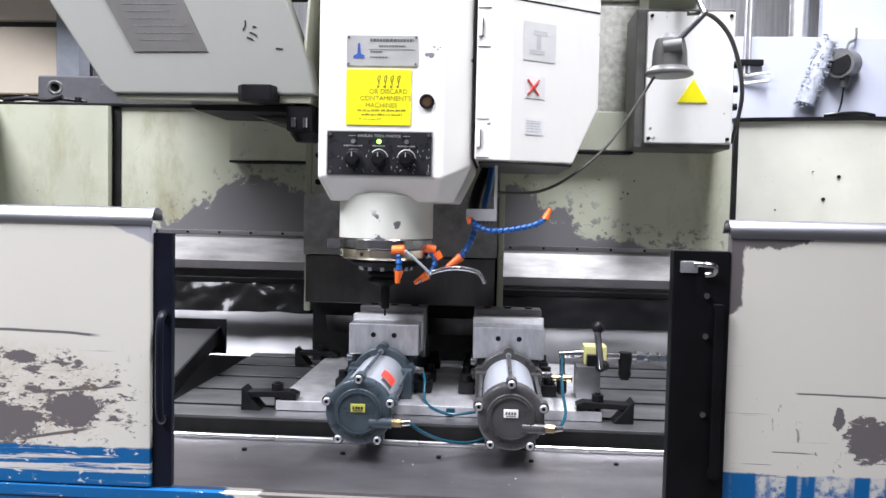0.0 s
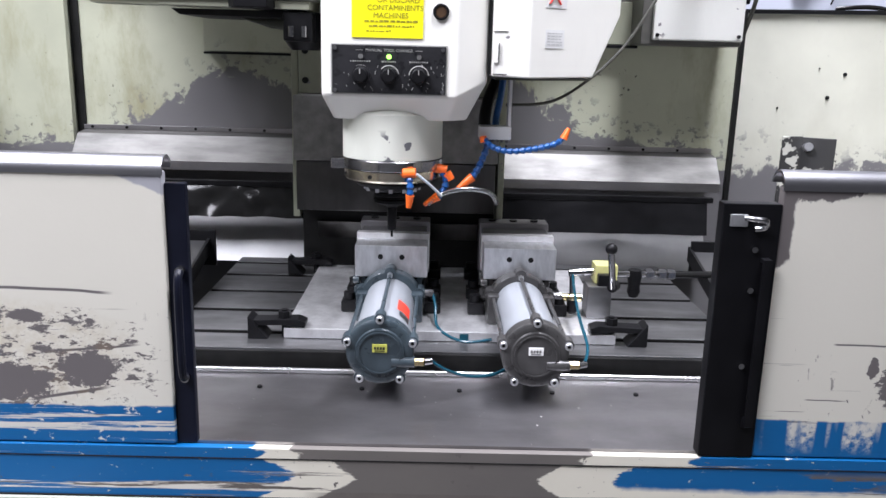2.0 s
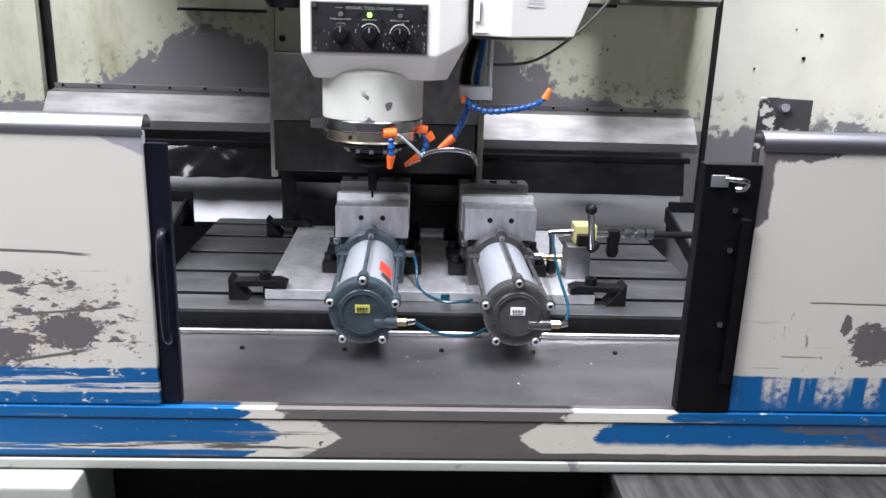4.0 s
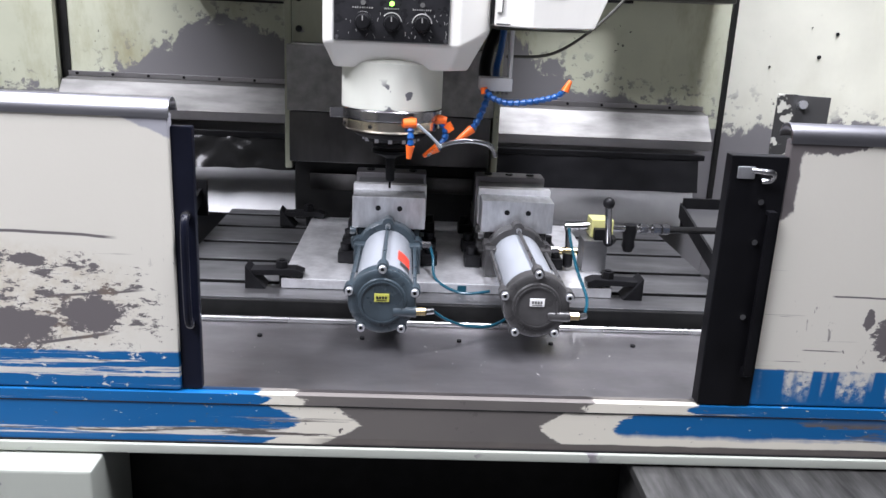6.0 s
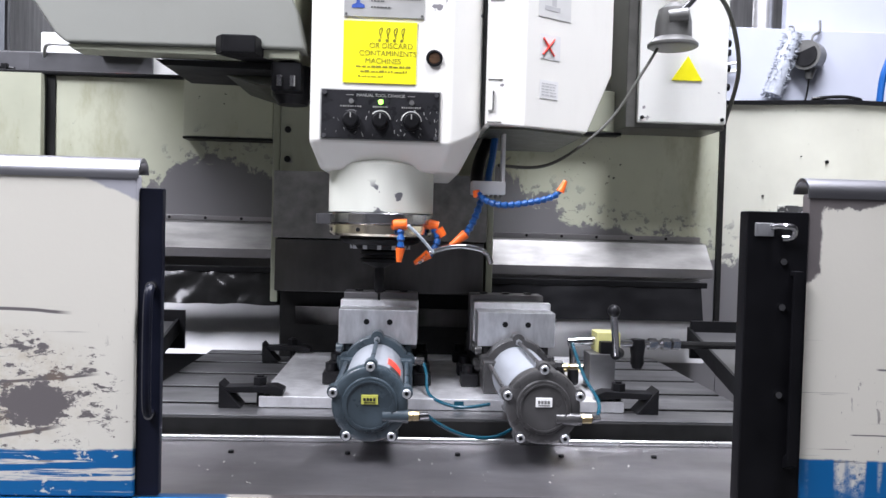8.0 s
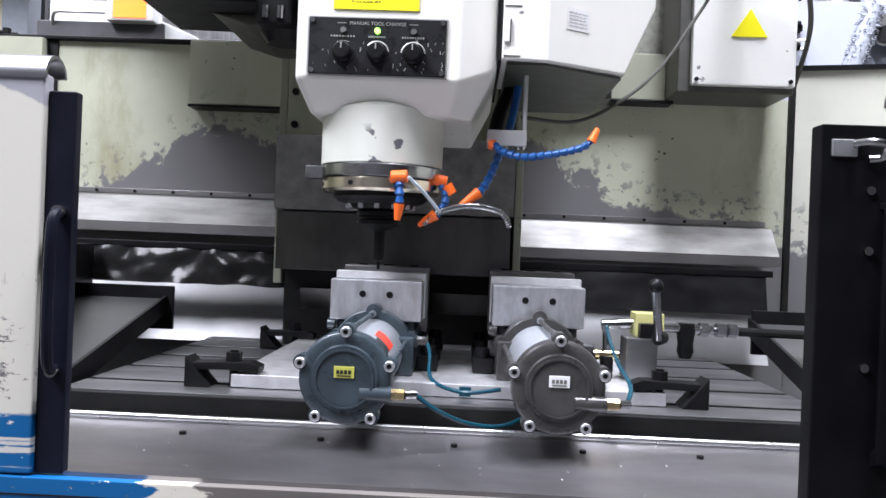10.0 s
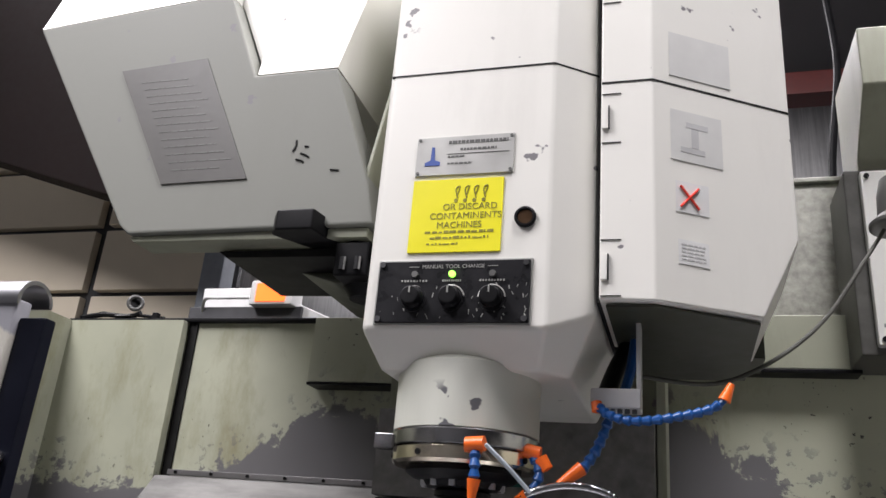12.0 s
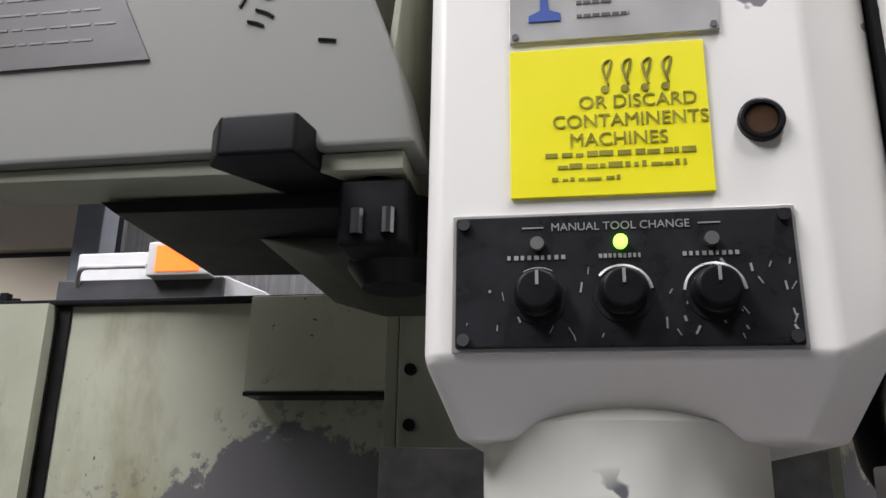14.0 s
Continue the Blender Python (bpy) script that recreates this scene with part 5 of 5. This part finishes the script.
part("arm", rod(B(), (0.655, 0.90, 1.85), (0.76, 0.98, 1.96), 0.009, seg=10), M_CHROME, wl)
part("arm", rod(B(), (0.76, 0.98, 1.96), (0.72, 1.25, 2.25), 0.009, seg=10), M_CHROME, wl)
part("cable", tube(B(), [(0.72, 1.02, 1.97), (0.80, 1.05, 1.97), (0.88, 1.1, 1.90), (0.93, 1.15, 1.75), (0.93, 1.25, 1.6)], 0.007, 8), M_CABLE, wl)
part("mount", prism(B(), [(1.24, 2.036), (1.24, 2.07), (1.10, 2.20), (1.10, 2.36), (1.42, 2.36), (1.42, 2.036)], "x", 0.64, 0.80, 0.006), M_GREEN_DIRTY, wl, "pale green lamp mount")
br = thing("cleaning_brush", 1.52, 2.22, 1.86, "grey shaggy cleaning brush hanging on the white panel", "brush")
foot_b, top_b = Vector((1.516, 2.20, 1.862)), Vector((1.605, 2.20, 2.138))
bm = B()
rod(bm, foot_b, top_b, 0.04, 0.032, 14)
for i in range(520):
    u, a = random.random(), random.random() * 6.283
    c = foot_b.lerp(top_b, u)
    d = Vector((math.cos(a), 0.8 * math.sin(a), random.uniform(-0.5, 0.3)))
    rod(bm, c + d * 0.028, c + d * random.uniform(0.044, 0.054), 0.004, 0.0012, 4)
part("bristles", bm, M_BRUSH, br)
part("loop", tube(B(), [(1.605, 2.2, 2.13), (1.61, 2.22, 2.17), (1.605, 2.249, 2.18)], 0.004, 6), M_LAMP, br)
cup = thing("steel_funnel", 1.69, 2.2, 1.95, "grey steel funnel ring on a wire hook", "funnel")
bm = B()
rod(bm, (1.645, 2.17, 2.04), (1.715, 2.245, 2.05), 0.064, 0.06, 28)
part("ring", bm, M_LAMP, cup)
part("bore", rod(B(), (1.6445, 2.1695, 2.04), (1.6435, 2.1685, 2.04), 0.05, seg=28), M_BLACK, cup)
part("spout", rod(B(), (1.685, 2.20, 1.985), (1.68, 2.20, 1.94), 0.025, 0.015, 14), M_LAMP, cup)
part("wire", tube(B(), [(1.68, 2.2, 1.94), (1.675, 2.21, 1.86), (1.65, 2.22, 1.78)], 0.004, 6), M_BLACK, cup)
part("hook", tube(B(), [(1.69, 2.21, 2.11), (1.705, 2.22, 2.14), (1.735, 2.23, 2.16), (1.745, 2.249, 2.21)], 0.006, 6), M_LAMP, cup)
cc = thing("cable_coil", 1.36, 1.36, 1.703, "black cable coil lying on the guard", "cable")
part("loop", tube(B(), [(1.27, 1.36, 1.709), (1.32, 1.345, 1.714), (1.38, 1.34, 1.716), (1.44, 1.36, 1.710), (1.40, 1.43, 1.718), (1.30, 1.42, 1.712)], 0.006, 8), M_RUBBER, cc)
bh = thing("blue_hose", 1.52, 1.39, 1.703, "blue air line behind the side guard", "hose")
part("hose", tube(B(), [(1.52, 1.385, 1.703), (1.53, 1.385, 1.80), (1.56, 1.385, 1.90), (1.57, 1.385, 2.05)], 0.012, 8), M_LOCBLUE, bh)
part("hose", tube(B(), [(1.56, 1.385, 1.703), (1.565, 1.385, 1.80), (1.59, 1.385, 1.90), (1.60, 1.385, 2.05)], 0.012, 8), M_LOCBLUE, bh)
ga = thing("pressure_gauge", -1.48, 1.45, 1.728, "small gauge with leads on the guard top", "gauge")
part("case", tube(B(), [(-1.52 + 0.022 * math.cos(q * math.pi / 8) * 0.8, 1.45 + 0.013 * math.cos(q * math.pi / 8), 1.785 + 0.022 * math.sin(q * math.pi / 8)) for q in range(17)], 0.0065, 8, 2), M_LAMP, ga, "grey ring-shaped gauge case")
part("face", rod(B(), (-1.527, 1.459, 1.784), (-1.523, 1.456, 1.785), 0.019, seg=20), M_BLACK, ga)
part("lead", tube(B(), [(-1.70, 1.46, 1.731), (-1.64, 1.45, 1.75), (-1.57, 1.44, 1.736), (-1.50, 1.45, 1.742), (-1.40, 1.455, 1.733)], 0.006, 8), M_RUBBER, ga)
part("lead", tube(B(), [(-1.72, 1.45, 1.735), (-1.62, 1.44, 1.742), (-1.54, 1.45, 1.738), (-1.49, 1.45, 1.75)], 0.009, 8), M_BLACK, ga)
part("clip", box(B(), -1.44, -1.42, 1.44, 1.46, 1.728, 1.75, 0.003), M_BLACK, ga)
ab = thing("angle_bracket", 0.97, 0.86, 1.23, "black steel angle bracket with flaking paint", "bracket")
part("plate", box(B(), 0.937, 0.995, 0.862, 0.872, 0.92, 1.33, 0.003), M_FLAKED, ab)
part("flange", prism(B(), [(0.996, 0.872), (1.075, 0.835), (1.071, 0.826), (0.990, 0.863)], "z", 0.92, 1.328, 0.002), M_FLAKED, ab)
part("pin", rod(B(), (1.005, 0.862, 1.30), (1.0, 0.835, 1.305), 0.012, seg=12), M_JAW, ab)

# ---- pneumatic vises ----
def vise(cx, casting, label, tag_mat):
    v = thing("pneumatic_vise", cx, 0.75, PZ, label, "vise", "vises on the fixture plate")
    part("bed", box(B(), cx - 0.085, cx + 0.085, 0.56, 1.12, PZ, PZ + 0.075, 0.004), casting, v)
    part("body", box(B(), cx - 0.082, cx + 0.082, 0.64, 0.80, PZ + 0.075, PZ + 0.118, 0.006), casting, v)
    for x in (-0.062, 0.062):
        part("body_screw", rod(B(), (cx + x, 0.641, PZ + 0.10), (cx + x, 0.636, PZ + 0.10), 0.007, seg=12), M_BLACK, v)
    j = part("moving_jaw", box(B(), cx - 0.095, cx + 0.095, 0.63, 0.715, PZ + 0.10, PZ + 0.185, 0.004), M_JAW, v, "machined steel moving jaw")
    for x in (-0.028, 0.028):
        part("bolt_hole", rod(B(), (cx + x, 0.631, PZ + 0.155), (cx + x, 0.628, PZ + 0.155), 0.007, seg=12), M_BLACK, j)
    part("jaw_plate", box(B(), cx - 0.098, cx + 0.098, 0.716, 0.745, PZ + 0.10, PZ + 0.20, 0.003), M_PLATE, v)
    part("soft_jaw", box(B(), cx - 0.09, cx + 0.09, 0.746, 0.83, PZ + 0.10, PZ + 0.196, 0.003), M_TABLE, v)
    f = part("fixed_jaw", box(B(), cx - 0.098, cx + 0.098, 0.831, 0.90, PZ + 0.06, PZ + 0.21, 0.004), M_TRAY, v, "grey steel fixed jaw")
    for x in (-0.06, 0.0, 0.06):
        part("jaw_bolt", rod(B(), (cx + x, 0.865, PZ + 0.21), (cx + x, 0.865, PZ + 0.214), 0.011, seg=14), M_BLACK, f)
    for y, z, r in ((0.675, PZ + 0.045, 0.02), (0.73, PZ + 0.085, 0.014), (0.64, PZ + 0.09, 0.012)):
        part("pivot_bolt", lathe_x(B(), [(r, 0.0), (r, 0.012), (r * 0.85, 0.016), (r * 0.3, 0.0165)], (y, z), cx - 0.084, -1), casting, v)
    cz = 0.902
    part("cylinder_tube", rod(B(), (cx, 0.262, cz), (cx, 0.60, cz), 0.064, seg=48), M_TUBE, v, "silver painted cylinder tube")
    fl = part("front_flange", lathe_y(B(), [(0.06, 0.229), (0.068, 0.229), (0.0725, 0.232), (0.074, 0.237), (0.074, 0.262), (0.0715, 0.265), (0.06, 0.265)], (cx, cz), 56), casting, v)
    part("end_cap", rod(B(), (cx, 0.224, cz), (cx, 0.231, cz), 0.052, 0.055, 40), casting, v)
    part("rear_flange", lathe_y(B(), [(0.066, 0.588), (0.079, 0.590), (0.0815, 0.596), (0.0815, 0.632), (0.07, 0.6355)], (cx, cz), 56), casting, v)
    part("pedestal", box(B(), cx - 0.07, cx + 0.07, 0.598, 0.634, PZ, cz - 0.03, 0.004), casting, v)
    for k in range(5):
        a = radians(90 + 72 * k)
        px, pz = cx + 0.074 * math.cos(a), cz + 0.074 * math.sin(a)
        part("tie_rod", rod(B(), (px, 0.235, pz), (px, 0.61, pz), 0.0046, seg=10), casting, v)
        part("rear_lug", rod(B(), (cx + 0.079 * math.cos(a), 0.589, cz + 0.079 * math.sin(a)), (cx + 0.079 * math.cos(a), 0.632, cz + 0.079 * math.sin(a)), 0.0145, seg=16), casting, v)
        part("rod_nut", hexnut(B(), (px, 0.575, pz), (px, 0.589, pz), 0.0075), M_JAW, v)
        part("lug", rod(B(), (px, 0.232, pz), (px, 0.262, pz), 0.0125, seg=14), casting, v)
        nut = part("nut", lathe_y(B(), [(0.0085, 0.2325), (0.0085, 0.2215), (0.0075, 0.2205), (0.0045, 0.2205), (0.004, 0.2235)], (px, pz), 16), M_JAW, v, "bright socket screw")
        part("socket", hexnut(B(), (px, 0.2232, pz), (px, 0.2225, pz), 0.0042), M_BLACK, nut)
    part("label", box(B(), cx - 0.016, cx + 0.016, 0.2215, 0.2245, cz + 0.002, cz + 0.02, 0.0005), tag_mat, fl)
    for k in range(4):
        part("print", box(B(), cx - 0.012 + k * 0.0062, cx - 0.0075 + k * 0.0062, 0.2208, 0.2218, cz + 0.0085, cz + 0.0145), M_INK if tag_mat is M_TAG else M_LAMP, fl)
    part("print", box(B(), cx - 0.011, cx + 0.011, 0.2208, 0.2218, cz + 0.0045, cz + 0.0062), M_INK if tag_mat is M_TAG else M_LAMP, fl)
    bm = B()
    for r0, r1 in ((0.044, 0.047),):
        ring = [[bm.verts.new((cx + r * math.cos(q * math.pi / 20), y, cz + r * math.sin(q * math.pi / 20))) for q in range(40)] for r, y in ((r0, 0.2235), (r0, 0.2212), (r1, 0.2212), (r1, 0.2235))]
        for a in range(4):
            for q in range(40):
                bm.faces.new((ring[a][q], ring[a][(q + 1) % 40], ring[(a + 1) % 4][(q + 1) % 40], ring[(a + 1) % 4][q]))
    bmesh.ops.recalc_face_normals(bm, faces=bm.faces[:])
    part("rim_ring", bm, casting, fl)
    part("port_boss", rod(B(), (cx + 0.025, 0.232, cz - 0.022), (cx + 0.075, 0.232, cz - 0.022), 0.0125, seg=20), casting, v)
    part("fitting", rod(B(), (cx + 0.075, 0.232, cz - 0.022), (cx + 0.095, 0.232, cz - 0.022), 0.009, seg=6), M_BRASS, v, "brass hose fitting")
    part("elbow", rod(B(), (cx + 0.095, 0.232, cz - 0.022), (cx + 0.112, 0.24, cz - 0.022), 0.007, seg=12), M_CHROME, v)
    part("port_boss", rod(B(), (cx + 0.06, 0.612, cz + 0.02), (cx + 0.09, 0.612, cz + 0.02), 0.0125, seg=20), casting, v)
    part("fitting", rod(B(), (cx + 0.09, 0.612, cz + 0.02), (cx + 0.112, 0.612, cz + 0.02), 0.010, seg=6), M_CHROME, v, "chrome hose fitting")
    for sx in (-1, 1):
        for y in (0.66, 0.80, 1.0):
            c = part("hold_down", box(B(), cx + sx * 0.11 - 0.022, cx + sx * 0.11 + 0.022, y - 0.025, y + 0.025, PZ, PZ + 0.03, 0.004), M_BLACK, v, "black hold-down clamp")
            part("cap_screw", rod(B(), (cx + sx * 0.112, y, PZ + 0.03), (cx + sx * 0.112, y, PZ + 0.05), 0.015, seg=16), M_BLACK, c)
    return v


va = vise(-0.146, M_GREYPAINT, "blue-grey pneumatic vise with a silver cylinder", M_TAG)


def tube_sticker(cx, cz, r, a0, a1, y0, y1, mat, parent, label):
    """A thin patch bent round a cylinder tube; angles from the top, towards +x."""
    bm = B()
    n = 6
    rings = []
    for rr in (r, r + 0.0012):
        rings.append([[bm.verts.new((cx + rr * math.sin(radians(a0 + (a1 - a0) * i / n)), y, cz + rr * math.cos(radians(a0 + (a1 - a0) * i / n)))) for i in range(n + 1)] for y in (y0, y1)])
    for lay in rings:
        for i in range(n):
            bm.faces.new((lay[0][i], lay[0][i + 1], lay[1][i + 1], lay[1][i]))
    bmesh.ops.recalc_face_normals(bm, faces=bm.faces[:])
    return part("sticker", bm, mat, parent, label)


tube_sticker(-0.146, 0.902, 0.0638, 28, 62, 0.36, 0.43, M_RED, va, "red sticker")
tube_sticker(-0.146, 0.902, 0.0638, 34, 62, 0.325, 0.352, M_BROWNPAINT, va, "dark printed sticker")
vb = vise(0.19, M_BROWNPAINT, "oily dark grey pneumatic vise with a silver cylinder", M_WHITE)


def toe_clamp(x, y, sgn):
    c = thing("toe_clamp", x, y, TZ, "black toe clamp holding the fixture plate", "clamp", "clamps on the table")
    part("step_block", prism(B(), [(x - 0.062 * sgn, TZ), (x - 0.062 * sgn, TZ + 0.058), (x - 0.05 * sgn, TZ + 0.046), (x - 0.03 * sgn, TZ + 0.02), (x - 0.012 * sgn, TZ)], "y", y - 0.03, y + 0.03, 0.002), M_BLACK, c)
    part("strap", prism(B(), [(x - 0.052 * sgn, TZ + 0.032), (x - 0.05 * sgn, TZ + 0.046), (x + 0.06 * sgn, TZ + 0.05), (x + 0.08 * sgn, TZ + 0.042), (x + 0.078 * sgn, TZ + 0.0285), (x + 0.02 * sgn, TZ + 0.034)], "y", y - 0.022, y + 0.022, 0.002), M_BLACK, c)
    part("jack", box(B(), min(x + 0.036 * sgn, x + 0.05 * sgn), max(x + 0.036 * sgn, x + 0.05 * sgn), y - 0.018, y + 0.018, TZ, TZ + 0.027, 0.001), M_BLACK, c)
    part("stud", rod(B(), (x + 0.025 * sgn, y, TZ), (x + 0.025 * sgn, y, TZ + 0.07), 0.008, seg=12), M_BLACK, c)
    part("nut", hexnut(B(), (x + 0.025 * sgn, y, TZ + 0.047), (x + 0.025 * sgn, y, TZ + 0.066), 0.016), M_BLACK, c)
    return c


toe_clamp(-0.43, 0.52, 1)
toe_clamp(0.44, 0.52, -1)
toe_clamp(-0.44, 1.12, 1)

# hand valve on its block
hv = thing("hand_valve", 0.42, 0.7, PZ, "hand lever air valve on a steel block", "valve")
part("block", box(B(), 0.372, 0.436, 0.63, 0.70, TZ + 0.028, 0.945, 0.003), M_TABLE, hv)
part("valve_body", box(B(), 0.395, 0.455, 0.66, 0.72, 0.945, 0.995, 0.003), M_PLATED, hv, "pale yellow plated valve body")
part("lever", rod(B(), (0.435, 0.62, 0.945), (0.42, 0.60, 1.045), 0.009, seg=14), M_CHROME, hv, "chrome lever")
bm = B()
bmesh.ops.create_uvsphere(bm, u_segments=20, v_segments=12, radius=0.0155, matrix=Matrix.Translation((0.42, 0.60, 1.055)))
part("ball_knob", bm, M_BLACK, hv, "black ball knob")
part("coupling", rod(B(), (0.455, 0.69, 0.965), (0.60, 0.72, 0.96), 0.010, seg=12), M_CHROME, hv)
for x in (0.54, 0.575, 0.60):
    part("union", hexnut(B(), (x, 0.71, 0.962), (x + 0.02, 0.713, 0.961), 0.015), M_CHROME, hv)
part("regulator", lathe(B(), [(0.018, 0.975), (0.02, 0.96), (0.016, 0.93), (0.018, 0.915), (0.012, 0.90)], (0.51, 0.70), 18), M_BLACK, hv, "black regulator")
part("hose", tube(B(), [(0.62, 0.715, 0.96), (0.72, 0.73, 0.958), (0.92, 0.75, 0.955)], 0.010, 10), M_RUBBER, hv, "black air hose")
part("coupling", rod(B(), (0.33, 0.69, 0.965), (0.395, 0.69, 0.97), 0.011, seg=12), M_CHROME, hv)
part("tee", rod(B(), (0.31, 0.66, 0.905), (0.36, 0.66, 0.905), 0.011, seg=12), M_BRASS, hv)

for x, y, z in ((0.345, 0.69, 0.966), (0.365, 0.69, 0.967), (0.335, 0.66, 0.905), (0.352, 0.66, 0.905)):
    part("union", hexnut(B(), (x, y, z), (x + 0.012, y, z), 0.010), M_CHROME, hv)
part("riser", rod(B(), (0.338, 0.665, 0.905), (0.338, 0.685, 0.965), 0.0075, seg=10), M_CHROME, hv)
part("muffler", lathe(B(), [(0.012, 0.905), (0.014, 0.90), (0.014, 0.872), (0.009, 0.866)], (0.335, 0.645), 14), M_BLACK, hv)
part("valve_cap", box(B(), 0.40, 0.432, 0.635, 0.659, 0.925, 0.975, 0.003), M_BLACK, hv)
part("joint", rod(B(), (0.432, 0.615, 0.948), (0.446, 0.64, 0.948), 0.014, seg=14), M_BLACK, hv)

# air hoses of the vises
ah = thing("air_hose", -0.02, 0.3, 0.83, "teal air hoses joining the two vises", "hose")
part("hose", tube(B(), [(-0.035, 0.61, 0.92), (-0.028, 0.58, 0.90), (-0.02, 0.52, 0.86), (0.04, 0.45, 0.85), (0.11, 0.44, 0.86)], 0.0038, 8), M_HOSE, ah)
part("hose", tube(B(), [(-0.035, 0.24, 0.88), (0.0, 0.25, 0.855), (0.05, 0.28, 0.83), (0.11, 0.32, 0.82), (0.17, 0.36, 0.84)], 0.0038, 8), M_HOSE, ah)
part("hose", tube(B(), [(0.30, 0.24, 0.885), (0.315, 0.3, 0.90), (0.32, 0.45, 0.92), (0.33, 0.6, 0.95), (0.34, 0.69, 0.965)], 0.0038, 8), M_HOSE, ah)
